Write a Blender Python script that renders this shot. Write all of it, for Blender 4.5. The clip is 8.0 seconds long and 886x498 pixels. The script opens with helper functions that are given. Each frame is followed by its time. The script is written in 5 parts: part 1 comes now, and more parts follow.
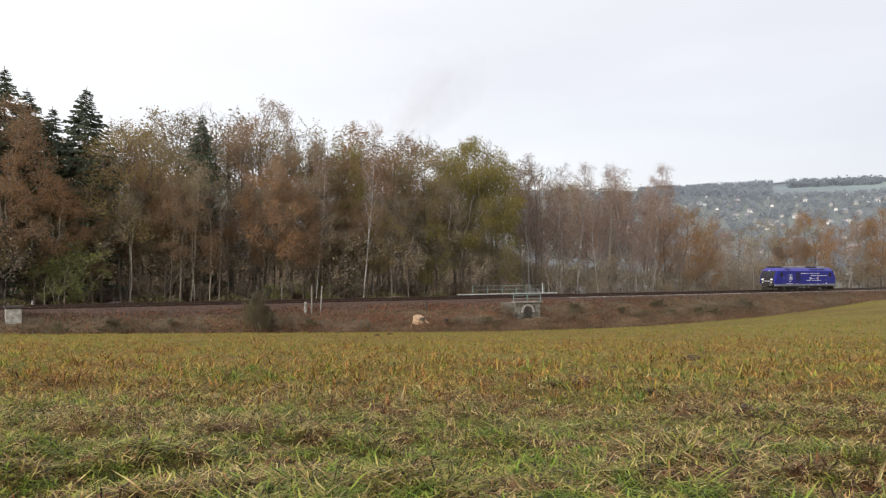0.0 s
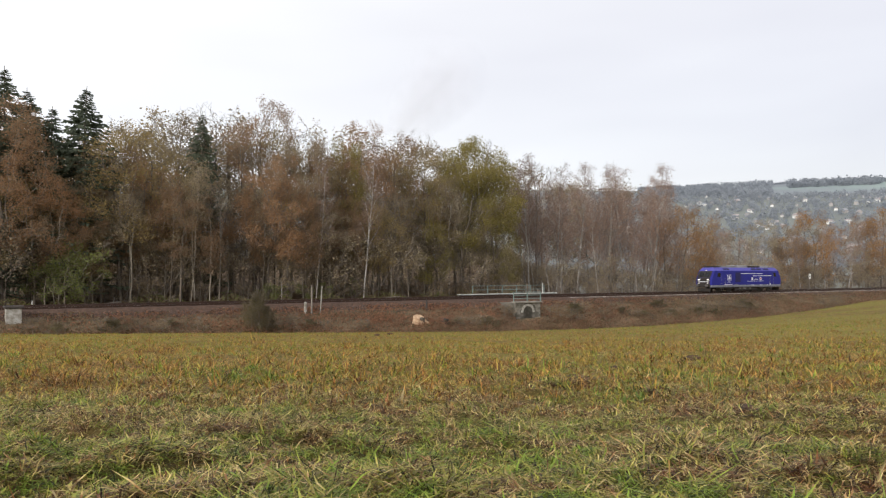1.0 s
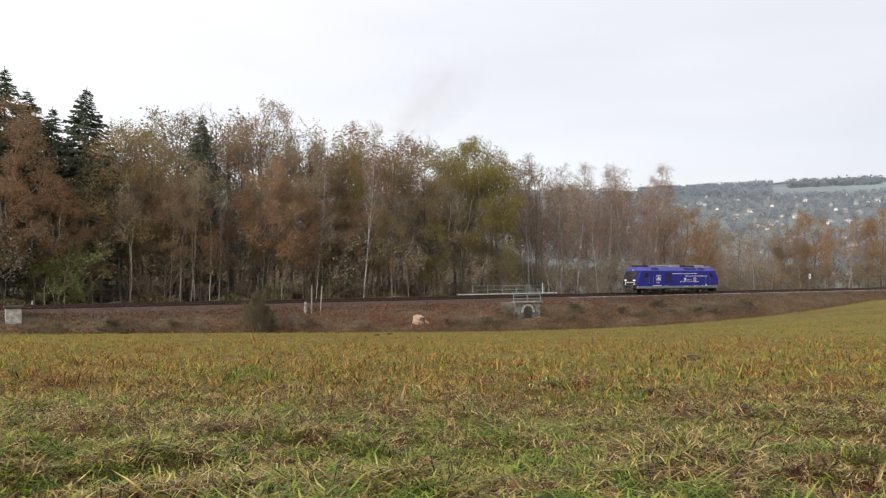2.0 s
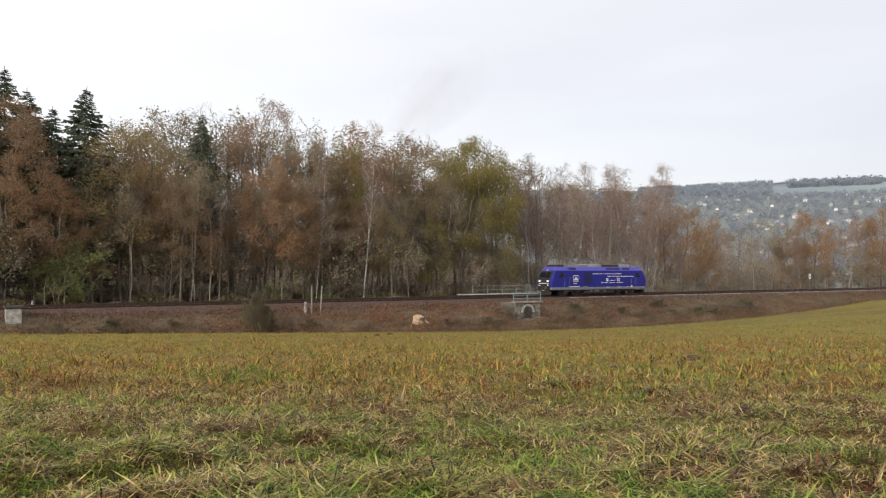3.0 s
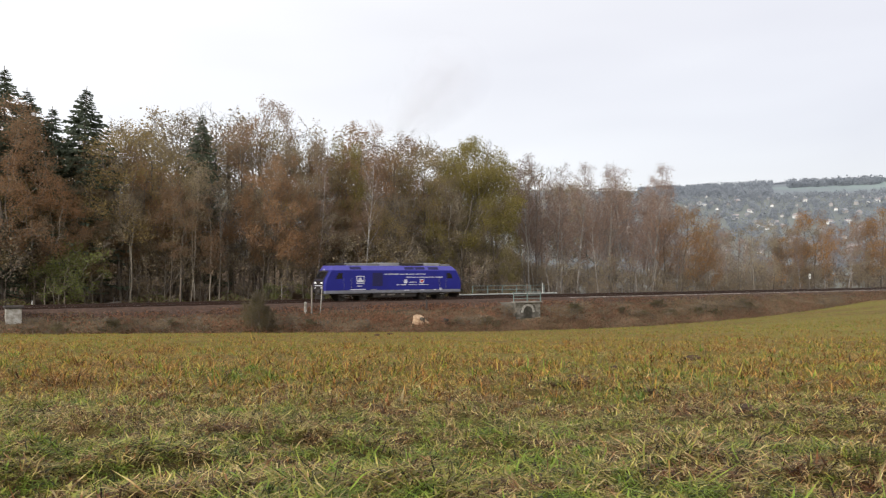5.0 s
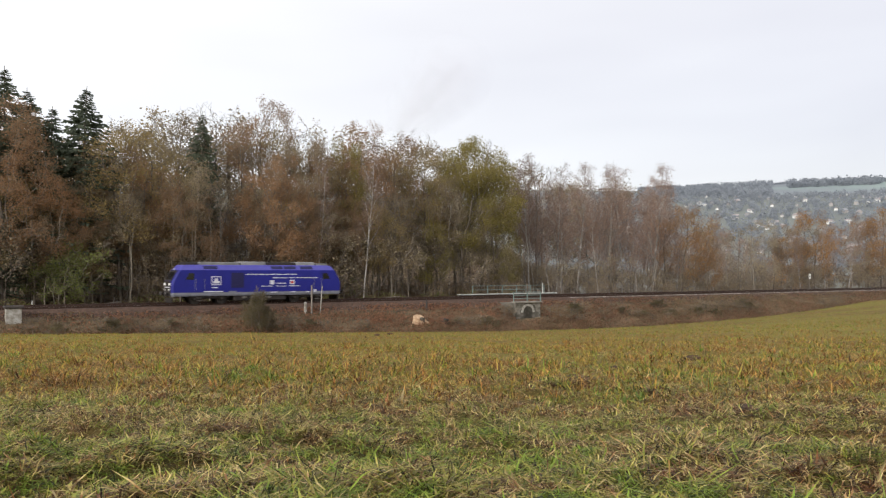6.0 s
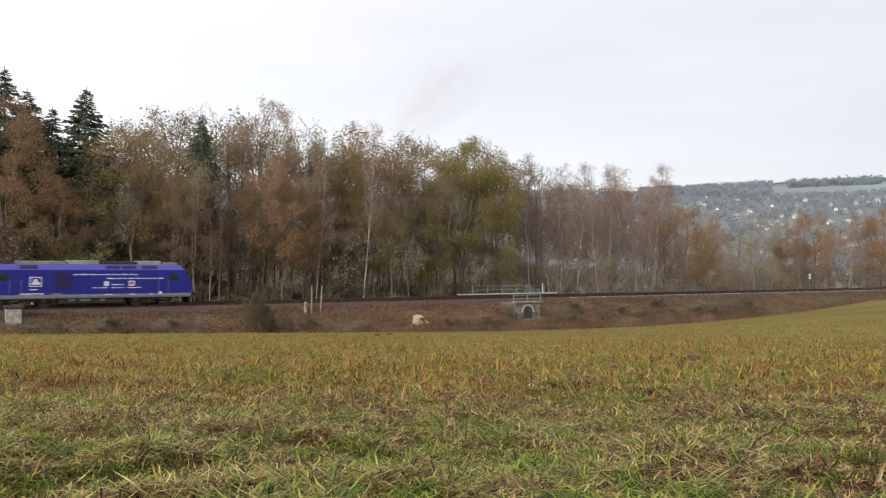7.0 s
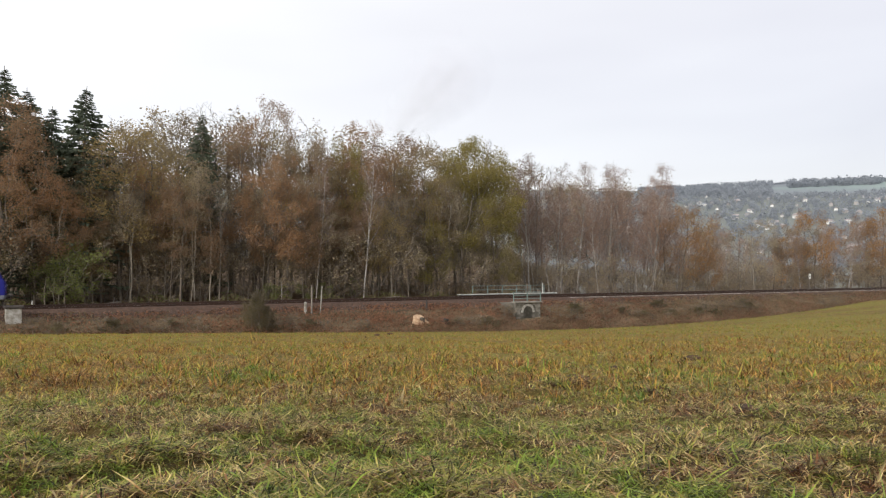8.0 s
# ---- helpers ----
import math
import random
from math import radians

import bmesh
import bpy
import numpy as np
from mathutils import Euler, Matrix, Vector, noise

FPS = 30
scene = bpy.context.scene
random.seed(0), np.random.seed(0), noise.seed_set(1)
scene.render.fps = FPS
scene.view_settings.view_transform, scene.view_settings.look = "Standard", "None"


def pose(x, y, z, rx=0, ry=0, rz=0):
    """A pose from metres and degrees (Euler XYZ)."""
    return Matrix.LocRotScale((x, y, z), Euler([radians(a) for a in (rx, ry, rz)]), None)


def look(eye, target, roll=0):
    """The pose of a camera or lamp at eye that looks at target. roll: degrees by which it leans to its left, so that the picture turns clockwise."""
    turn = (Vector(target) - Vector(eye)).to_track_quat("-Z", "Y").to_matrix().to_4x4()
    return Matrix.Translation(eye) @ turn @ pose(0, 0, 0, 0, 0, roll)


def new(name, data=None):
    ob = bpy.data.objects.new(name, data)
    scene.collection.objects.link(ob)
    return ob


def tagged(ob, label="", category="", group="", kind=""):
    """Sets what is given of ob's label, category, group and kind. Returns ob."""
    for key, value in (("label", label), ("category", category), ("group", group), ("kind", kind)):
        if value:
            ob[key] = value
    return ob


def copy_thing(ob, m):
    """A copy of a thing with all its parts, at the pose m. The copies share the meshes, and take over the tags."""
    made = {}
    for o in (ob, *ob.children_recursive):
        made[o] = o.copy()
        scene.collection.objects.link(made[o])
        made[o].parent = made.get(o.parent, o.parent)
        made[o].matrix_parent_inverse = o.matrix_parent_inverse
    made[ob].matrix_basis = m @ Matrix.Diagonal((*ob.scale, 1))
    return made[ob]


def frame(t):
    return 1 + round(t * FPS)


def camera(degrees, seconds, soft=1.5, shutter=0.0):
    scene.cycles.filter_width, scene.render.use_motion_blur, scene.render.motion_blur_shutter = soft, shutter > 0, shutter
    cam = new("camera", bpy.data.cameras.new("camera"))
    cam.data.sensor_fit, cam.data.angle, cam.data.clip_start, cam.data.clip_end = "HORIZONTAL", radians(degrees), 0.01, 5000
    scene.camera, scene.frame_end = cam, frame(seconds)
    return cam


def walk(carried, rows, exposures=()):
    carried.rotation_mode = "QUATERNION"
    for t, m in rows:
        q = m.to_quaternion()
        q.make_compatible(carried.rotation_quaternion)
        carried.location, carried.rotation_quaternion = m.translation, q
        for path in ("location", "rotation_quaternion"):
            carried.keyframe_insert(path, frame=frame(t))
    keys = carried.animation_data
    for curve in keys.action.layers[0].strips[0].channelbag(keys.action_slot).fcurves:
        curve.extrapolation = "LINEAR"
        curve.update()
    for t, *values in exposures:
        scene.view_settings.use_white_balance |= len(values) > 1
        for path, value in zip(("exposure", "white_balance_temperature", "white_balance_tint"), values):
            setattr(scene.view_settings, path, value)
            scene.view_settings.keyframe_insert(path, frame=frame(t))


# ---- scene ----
# ---------------------------------------------------------------- camera
EYE_Z = 3.15
cam = camera(58.85, 8.0, soft=1.2, shutter=0.4)
STAND = pose(0, 0, EYE_Z, 90 + 1.69, 0, 0)
walk(cam, [(0.0, STAND), (8.0, STAND)], exposures=[(0.0, 0.0), (8.0, 0.0)])

# ---------------------------------------------------------------- sky and sun: bright overcast
SUN_EL, SUN_AZ = 22.0, 212.0
world = bpy.data.worlds.new("overcast_sky")
scene.world = world
world.use_nodes = True
wt = world.node_tree
wt.nodes.clear()
w_out = wt.nodes.new("ShaderNodeOutputWorld")
w_bg = wt.nodes.new("ShaderNodeBackground")
w_add = wt.nodes.new("ShaderNodeAddShader")
w_bg2 = wt.nodes.new("ShaderNodeBackground")
w_sky = wt.nodes.new("ShaderNodeTexSky")
w_sky.sky_type = 'NISHITA'
w_sky.sun_disc = False
w_sky.sun_elevation, w_sky.sun_rotation = radians(SUN_EL), radians(SUN_AZ)
w_bg.inputs["Strength"].default_value = 0.03
wt.links.new(w_sky.outputs[0], w_bg.inputs[0])
w_co = wt.nodes.new("ShaderNodeTexCoord")
w_map = wt.nodes.new("ShaderNodeMapping")
w_map.inputs["Scale"].default_value = (1.0, 1.0, 4.5)
w_noise = wt.nodes.new("ShaderNodeTexNoise")
w_noise.inputs["Scale"].default_value = 1.3
w_noise.inputs["Detail"].default_value = 3
w_calm = wt.nodes.new("ShaderNodeMath")
w_calm.operation = 'MULTIPLY_ADD'
w_calm.inputs[1].default_value, w_calm.inputs[2].default_value = 0.4, 0.30
w_ramp = wt.nodes.new("ShaderNodeValToRGB")
w_ramp.color_ramp.elements[0].position, w_ramp.color_ramp.elements[0].color = 0.34, (0.69, 0.665, 0.70, 1)
w_ramp.color_ramp.elements[1].position, w_ramp.color_ramp.elements[1].color = 0.62, (0.955, 0.94, 0.94, 1)
wt.links.new(w_co.outputs["Generated"], w_map.inputs[0])
wt.links.new(w_map.outputs[0], w_noise.inputs["Vector"])
w_sep = wt.nodes.new("ShaderNodeSeparateXYZ")
w_side = wt.nodes.new("ShaderNodeMath")
w_side.operation = 'MULTIPLY_ADD'
w_side.inputs[1].default_value = -0.30
wt.links.new(w_co.outputs["Generated"], w_sep.inputs[0])
wt.links.new(w_sep.outputs["X"], w_side.inputs[0])
wt.links.new(w_noise.outputs[0], w_calm.inputs[0])
wt.links.new(w_calm.outputs[0], w_side.inputs[2])
w_high = wt.nodes.new("ShaderNodeMath")
w_high.operation = 'MULTIPLY_ADD'
w_high.inputs[1].default_value = 0.45
w_low = wt.nodes.new("ShaderNodeMath")
w_low.inputs[1].default_value = -0.12
wt.links.new(w_sep.outputs["Z"], w_high.inputs[0])
wt.links.new(w_side.outputs[0], w_high.inputs[2])
wt.links.new(w_high.outputs[0], w_low.inputs[0])
wt.links.new(w_low.outputs[0], w_ramp.inputs[0])
wt.links.new(w_ramp.outputs[0], w_bg2.inputs[0])
w_bg2.inputs["Strength"].default_value = 1.0
wt.links.new(w_bg.outputs[0], w_add.inputs[0])
wt.links.new(w_bg2.outputs[0], w_add.inputs[1])
wt.links.new(w_add.outputs[0], w_out.inputs[0])

sun = new("sun", bpy.data.lights.new("sun", 'SUN'))
sun.data.energy, sun.data.angle, sun.data.color = 2.75, radians(18), (1.0, 0.96, 0.9)
az, el = radians(SUN_AZ), radians(SUN_EL)
sun_from = Vector((math.sin(az) * math.cos(el), math.cos(az) * math.cos(el), math.sin(el)))
sun.matrix_world = look(sun_from * 300, (0, 0, 0))


# ---------------------------------------------------------------- materials
def material(name, colour, rough=0.7, metal=0.0, vary=None, scale=4.0, bump=0.0, bump_scale=30.0,
             per_object=0.0, per_island=0.0, spec=0.3, coords="Object", back=None, big=None, big_scale=0.05):
    """A surface whose colour drifts between colour and vary with fine and coarse noise. big: a second colour in wide patches."""
    m = bpy.data.materials.new(name)
    m.use_nodes = True
    nt = m.node_tree
    b = nt.nodes["Principled BSDF"]
    b.inputs["Roughness"].default_value = rough
    b.inputs["Metallic"].default_value = metal
    b.inputs["Specular IOR Level"].default_value = spec
    co = nt.nodes.new("ShaderNodeTexCoord")
    geo = nt.nodes.new("ShaderNodeNewGeometry")
    vec = geo.outputs["Position"] if coords == "World" else co.outputs["Object"]
    vary = vary or tuple(c * 0.7 for c in colour)
    n1 = nt.nodes.new("ShaderNodeTexNoise")
    n1.inputs["Scale"].default_value, n1.inputs["Detail"].default_value = scale, 6
    nt.links.new(vec, n1.inputs["Vector"])
    n2 = nt.nodes.new("ShaderNodeTexNoise")
    n2.inputs["Scale"].default_value, n2.inputs["Detail"].default_value = scale * 7, 3
    nt.links.new(vec, n2.inputs["Vector"])
    fac = nt.nodes.new("ShaderNodeMath")
    fac.operation = 'MULTIPLY_ADD'
    nt.links.new(n2.outputs[0], fac.inputs[0])
    fac.inputs[1].default_value = 0.5
    nt.links.new(n1.outputs[0], fac.inputs[2])
    last = fac.outputs[0]
    shift = -0.25
    for amount, source in ((per_object, nt.nodes.new("ShaderNodeObjectInfo").outputs["Random"]),
                           (per_island, geo.outputs["Random Per Island"])):
        if amount:
            k = nt.nodes.new("ShaderNodeMath")
            k.operation = 'MULTIPLY_ADD'
            nt.links.new(source, k.inputs[0])
            k.inputs[1].default_value = amount
            nt.links.new(last, k.inputs[2])
            last = k.outputs[0]
            shift -= amount / 2
    s = nt.nodes.new("ShaderNodeMath")
    s.operation = 'ADD'
    nt.links.new(last, s.inputs[0])
    s.inputs[1].default_value = shift
    ramp = nt.nodes.new("ShaderNodeValToRGB")
    ramp.color_ramp.elements[0].position, ramp.color_ramp.elements[0].color = 0.3, (*vary, 1)
    ramp.color_ramp.elements[1].position, ramp.color_ramp.elements[1].color = 0.7, (*colour, 1)
    nt.links.new(s.outputs[0], ramp.inputs[0])
    col = ramp.outputs[0]
    if big:
        n3 = nt.nodes.new("ShaderNodeTexNoise")
        n3.inputs["Scale"].default_value, n3.inputs["Detail"].default_value = big_scale, 4
        nt.links.new(geo.outputs["Position"], n3.inputs["Vector"])
        r3 = nt.nodes.new("ShaderNodeValToRGB")
        r3.color_ramp.elements[0].position, r3.color_ramp.elements[1].position = 0.42, 0.58
        nt.links.new(n3.outputs[0], r3.inputs[0])
        mx = nt.nodes.new("ShaderNodeMix")
        mx.data_type = 'RGBA'
        nt.links.new(r3.outputs[0], mx.inputs[0])
        nt.links.new(col, mx.inputs[6])
        mx.inputs[7].default_value = (*big, 1)
        col = mx.outputs[2]
    nt.links.new(col, b.inputs["Base Color"])
    if bump:
        nb = nt.nodes.new("ShaderNodeTexNoise")
        nb.inputs["Scale"].default_value, nb.inputs["Detail"].default_value = bump_scale, 5
        nt.links.new(vec, nb.inputs["Vector"])
        bp = nt.nodes.new("ShaderNodeBump")
        bp.inputs["Strength"].default_value, bp.inputs["Distance"].default_value = bump, 0.05
        nt.links.new(nb.outputs[0], bp.inputs["Height"])
        nt.links.new(bp.outputs[0], b.inputs["Normal"])
    return m


def leafy(name, c1, c2, c3=None, per_object=0.5):
    """Leaves: two sided, a little light passes through; the colour drifts from leaf to leaf and from tree to tree."""
    m = material(name, c1, rough=0.65, vary=c2, scale=0.35, per_object=per_object, per_island=0.28, spec=0.12)
    nt = m.node_tree
    b = nt.nodes["Principled BSDF"]
    tr = nt.nodes.new("ShaderNodeBsdfTranslucent")
    nt.links.new(b.inputs["Base Color"].links[0].from_socket, tr.inputs[0])
    mix = nt.nodes.new("ShaderNodeMixShader")
    mix.inputs[0].default_value = 0.5
    nt.links.new(b.outputs[0], mix.inputs[1])
    nt.links.new(tr.outputs[0], mix.inputs[2])
    nt.links.new(mix.outputs[0], nt.nodes["Material Output"].inputs[0])
    return m


M_MEADOW = material("meadow_soil", (0.235, 0.16, 0.05), 0.9, vary=(0.10, 0.072, 0.028), scale=1.2, bump=0.6, bump_scale=9,
                    coords="World", big=(0.19, 0.158, 0.04), big_scale=0.06, spec=0.1)
M_FLOOR = material("forest_floor", (0.20, 0.135, 0.08), 0.95, vary=(0.12, 0.085, 0.055), scale=0.6, bump=0.8, bump_scale=5, coords="World", spec=0.1)
M_BANK = material("bank_soil", (0.17, 0.122, 0.075), 0.95, vary=(0.10, 0.08, 0.052), scale=0.8, bump=0.8, bump_scale=6, coords="World", spec=0.1)
# far ground: distance haze is painted into these pale bluish colours
M_HILL = material("haze_tinted_fields", (0.26, 0.35, 0.31), 0.9, vary=(0.27, 0.31, 0.31), scale=0.004, coords="World", big=(0.225, 0.25, 0.27), big_scale=0.0025, spec=0.1)
M_SLOPE = material("haze_tinted_slope", (0.21, 0.23, 0.225), 0.9, vary=(0.17, 0.185, 0.185), scale=0.01, coords="World", big=(0.20, 0.215, 0.20), big_scale=0.006, spec=0.1)
M_BALLAST = material("ballast", (0.125, 0.078, 0.058), 0.9, vary=(0.055, 0.037, 0.029), scale=3.5, bump=1.0, bump_scale=14, coords="World", spec=0.2)
M_RAILTOP = material("polished_rail_head", (0.42, 0.37, 0.33), 0.35, 0.8, vary=(0.30, 0.24, 0.20), scale=2)
M_RAIL = material("rusty_rail", (0.10, 0.06, 0.045), 0.5, 0.6, vary=(0.05, 0.035, 0.03), scale=3)
M_SLEEPER = material("concrete_sleeper", (0.34, 0.30, 0.265), 0.85, vary=(0.14, 0.12, 0.10), scale=3, per_object=0.6, bump=0.2)
M_PALESTONE = material("pale_arch_stone", (0.40, 0.38, 0.34), 0.9, vary=(0.22, 0.205, 0.18), scale=3, per_object=0.4, bump=0.4, bump_scale=15)
M_STONE = material("bridge_stone", (0.27, 0.25, 0.215), 0.9, vary=(0.13, 0.12, 0.10), scale=2.5, per_object=0.5, bump=0.5, bump_scale=15)
M_CONC = material("weathered_concrete", (0.42, 0.41, 0.38), 0.9, vary=(0.19, 0.165, 0.13), scale=2.2, bump=0.3, bump_scale=20)
M_CAP = material("dark_cap", (0.07, 0.06, 0.055), 0.8, scale=3, bump=0.2)
M_GREEN = material("green_railing_paint", (0.21, 0.28, 0.26), 0.5, vary=(0.14, 0.18, 0.165), scale=5)
M_SLAB = material("pale_slab", (0.50, 0.51, 0.48), 0.8, vary=(0.36, 0.37, 0.34), scale=2)
M_WHITE = material("white_paint", (0.70, 0.70, 0.67), 0.6, vary=(0.5, 0.5, 0.46), scale=6)
M_GREYWOOD = material("grey_wood", (0.26, 0.23, 0.20), 0.9, vary=(0.15, 0.13, 0.11), scale=5)
M_BARK = material("bark", (0.22, 0.19, 0.15), 0.95, vary=(0.12, 0.10, 0.082), scale=3, per_object=0.5, bump=0.6, bump_scale=14, spec=0.1)
M_GREYBARK = material("grey_bark", (0.29, 0.255, 0.205), 0.95, vary=(0.15, 0.13, 0.105), scale=2.5, per_object=0.5, bump=0.5, bump_scale=12, spec=0.1)
M_BIRCH = material("birch_bark", (0.46, 0.43, 0.40), 0.8, vary=(0.12, 0.108, 0.095), scale=1.7, per_object=0.3, bump=0.2, spec=0.2)
M_TWIG = material("twigs", (0.235, 0.20, 0.17), 0.95, vary=(0.15, 0.128, 0.11), scale=1, per_object=0.6, spec=0.1)
M_TWIGGREY = material("grey_twigs", (0.21, 0.185, 0.16), 0.95, vary=(0.13, 0.112, 0.095), scale=1, per_object=0.6, spec=0.1)
M_TWIGRED = material("birch_twigs", (0.285, 0.22, 0.19), 0.95, vary=(0.18, 0.14, 0.12), scale=1, per_object=0.6, spec=0.1)
L_RUST = leafy("rust_leaves", (0.385, 0.232, 0.125), (0.255, 0.172, 0.105))
L_BROWN = leafy("brown_leaves", (0.385, 0.315, 0.20), (0.26, 0.215, 0.145))
L_OLIVE = leafy("olive_leaves", (0.325, 0.27, 0.085), (0.215, 0.187, 0.066))
L_GOLD = leafy("golden_leaves", (0.46, 0.25, 0.09), (0.30, 0.175, 0.08))
L_GREEN = leafy("green_leaves", (0.26, 0.295, 0.09), (0.165, 0.18, 0.065))
L_BIRCH = leafy("birch_leaves", (0.39, 0.265, 0.195), (0.25, 0.175, 0.135))
L_NEEDLE = leafy("spruce_needles", (0.155, 0.18, 0.12), (0.09, 0.11, 0.08), per_object=0.3)
L_OCHRE = leafy("ochre_leaves", (0.43, 0.32, 0.13), (0.28, 0.215, 0.10))
L_BUSH = leafy("olive_brown_bush", (0.20, 0.17, 0.085), (0.12, 0.10, 0.055))
L_BRAMBLE = leafy("rusty_bramble", (0.37, 0.185, 0.115), (0.23, 0.13, 0.085))
M_STALK = material("dead_stalks", (0.30, 0.185, 0.115), 0.95, vary=(0.17, 0.105, 0.07), scale=0.5, per_island=0.4, coords="World", spec=0.1)
L_FALLEN = leafy("fallen_leaves", (0.48, 0.24, 0.145), (0.28, 0.145, 0.09))
L_DRY = leafy("dry_brush", (0.36, 0.275, 0.16), (0.22, 0.17, 0.105))


# ---------------------------------------------------------------- mesh tools
def mesh_object(name, verts, faces, mats, parent=None, label="", face_mats=None, smooth=False):
    me = bpy.data.meshes.new(name)
    me.from_pydata(verts, [], faces)
    for m in (mats if isinstance(mats, (list, tuple)) else [mats]):
        me.materials.append(m)
    if face_mats is not None:
        me.polygons.foreach_set("material_index", np.asarray(face_mats, dtype=np.int32))
    if smooth:
        me.polygons.foreach_set("use_smooth", np.ones(len(me.polygons), dtype=bool))
    me.update()
    ob = new(name, me)
    if parent is not None:
        ob.parent = parent
    if label:
        ob["label"] = label
    return ob


def part(name, bm, mat, parent, label="", smooth=False):
    me = bpy.data.meshes.new(name)
    bmesh.ops.recalc_face_normals(bm, faces=bm.faces[:])
    bm.to_mesh(me)
    bm.free()
    me.materials.append(mat)
    if smooth:
        me.polygons.foreach_set("use_smooth", np.ones(len(me.polygons), dtype=bool))
    ob = new(name, me)
    ob.parent = parent
    if label:
        ob["label"] = label
    return ob


def box_bm(cx, cy, cz, sx, sy, sz, bevel=0.0, bm=None, turn=None):
    bm = bm or bmesh.new()
    made = bmesh.ops.create_cube(bm, size=1.0)["verts"]
    m = Matrix.Translation((cx, cy, cz)) @ (turn or Matrix.Identity(4)) @ Matrix.Diagonal((sx, sy, sz, 1))
    bmesh.ops.transform(bm, matrix=m, verts=made)
    if bevel:
        edges = {e for v in made for e in v.link_edges}
        bmesh.ops.bevel(bm, geom=list(edges), offset=bevel, segments=1, affect='EDGES')
    return bm


def rod_bm(p, q, r, sides=6, bm=None, r2=None):
    bm = bm or bmesh.new()
    p, q = Vector(p), Vector(q)
    d = q - p
    made = bmesh.ops.create_cone(bm, cap_ends=True, segments=sides, radius1=r, radius2=r if r2 is None else r2, depth=d.length)["verts"]
    m = Matrix.Translation((p + q) / 2) @ d.to_track_quat('Z', 'Y').to_matrix().to_4x4()
    bmesh.ops.transform(bm, matrix=m, verts=made)
    return bm


def thing(name, m, label, category, group="", kind=""):
    ob = new(name)
    ob.matrix_world = m
    return tagged(ob, label, category, group, kind)


# ---------------------------------------------------------------- the line of the railway and the lie of the land
TURN = 0.589
UX, UY = math.cos(TURN), math.sin(TURN)      # along the track, away from the viewer
NX, NY = UY, -UX                             # across it, towards the viewer
PX, PY = 54.66 - 1.49 * NX, 129.30 - 1.49 * NY
RZ = math.degrees(TURN)


def rail_xy(s, w):
    return PX + s * UX + w * NX, PY + s * UY + w * NY


def rail_pose(s, w, z, turn=0.0):
    x, y = rail_xy(s, w)
    return pose(x, y, z, 0, 0, RZ + turn)


def meadow_z(x, y):
    rise = np.where(x > 0, 0.00088 * np.minimum(x, 75) ** 2 + 0.03 * np.maximum(x - 75, 0), 0)
    yy = np.clip(y, -8, 200)
    lumps = 0.035 * np.sin(x * 0.9 + 1.7 * np.sin(y * 0.31)) * np.sin(y * 0.7 + 0.6) + 0.02 * np.sin(x * 2.3 + y * 1.1)
    fade = np.clip((yy - 1) / 6, 0, 1)
    return 2.35 - 0.0665 * yy + rise * np.clip((y - 5) / 30, 0, 1) + lumps * fade


def ground_z(x, y):
    x, y = np.asarray(x, float), np.asarray(y, float)
    s = (x - PX) * UX + (y - PY) * UY
    w = (x - PX) * NX + (y - PY) * NY
    bank = -0.75 - np.maximum(w - 2.6, 0) * 0.55 + 0.12 * np.sin(s * 0.8) * np.clip(w - 3.5, 0, 1) * np.sin(w * 1.3)
    near = np.maximum(bank, np.minimum(meadow_z(x, y), np.where(w < 6, -0.75 + 0.04 * (w - 3), 50)))
    b = np.maximum(-w - 7.5, 0)
    fall = -0.07 + 0.28 * np.clip((x / np.maximum(y, 1) - 0.05) / 0.22, 0, 1)
    far = -0.55 - np.clip(fall * b, -7, 45) + 0.15 * np.sin(x * 0.5) * np.sin(y * 0.43) * np.clip(b / 4, 0, 1)
    z = np.where(w > -1, near, far)
    r = np.hypot(x, y)
    t = np.clip((r - 480) / 2100, 0, 1)
    u = x / np.maximum(y, 1)
    ridge = 309 + 3 * np.sin(u * 14)
    hill = -45 + ridge * t ** 0.7 + 8 * np.sin(x * 0.006) * np.sin(y * 0.005 + 1) * np.clip(t * 4, 0, 1)
    k = np.clip((r - 330) / 200, 0, 1) * (w < 0)
    k = k * k * (3 - 2 * k)
    return z * (1 - k) + hill * k


def spaced(a, b, step, grow, low, high):
    mid = list(np.arange(a, b + 1e-6, step))
    d, v = step, mid[-1]
    while v < high:
        d *= grow
        v += d
        mid.append(v)
    d, v = step, mid[0]
    while v > low:
        d *= grow
        v -= d
        mid.insert(0, v)
    return np.array(mid)


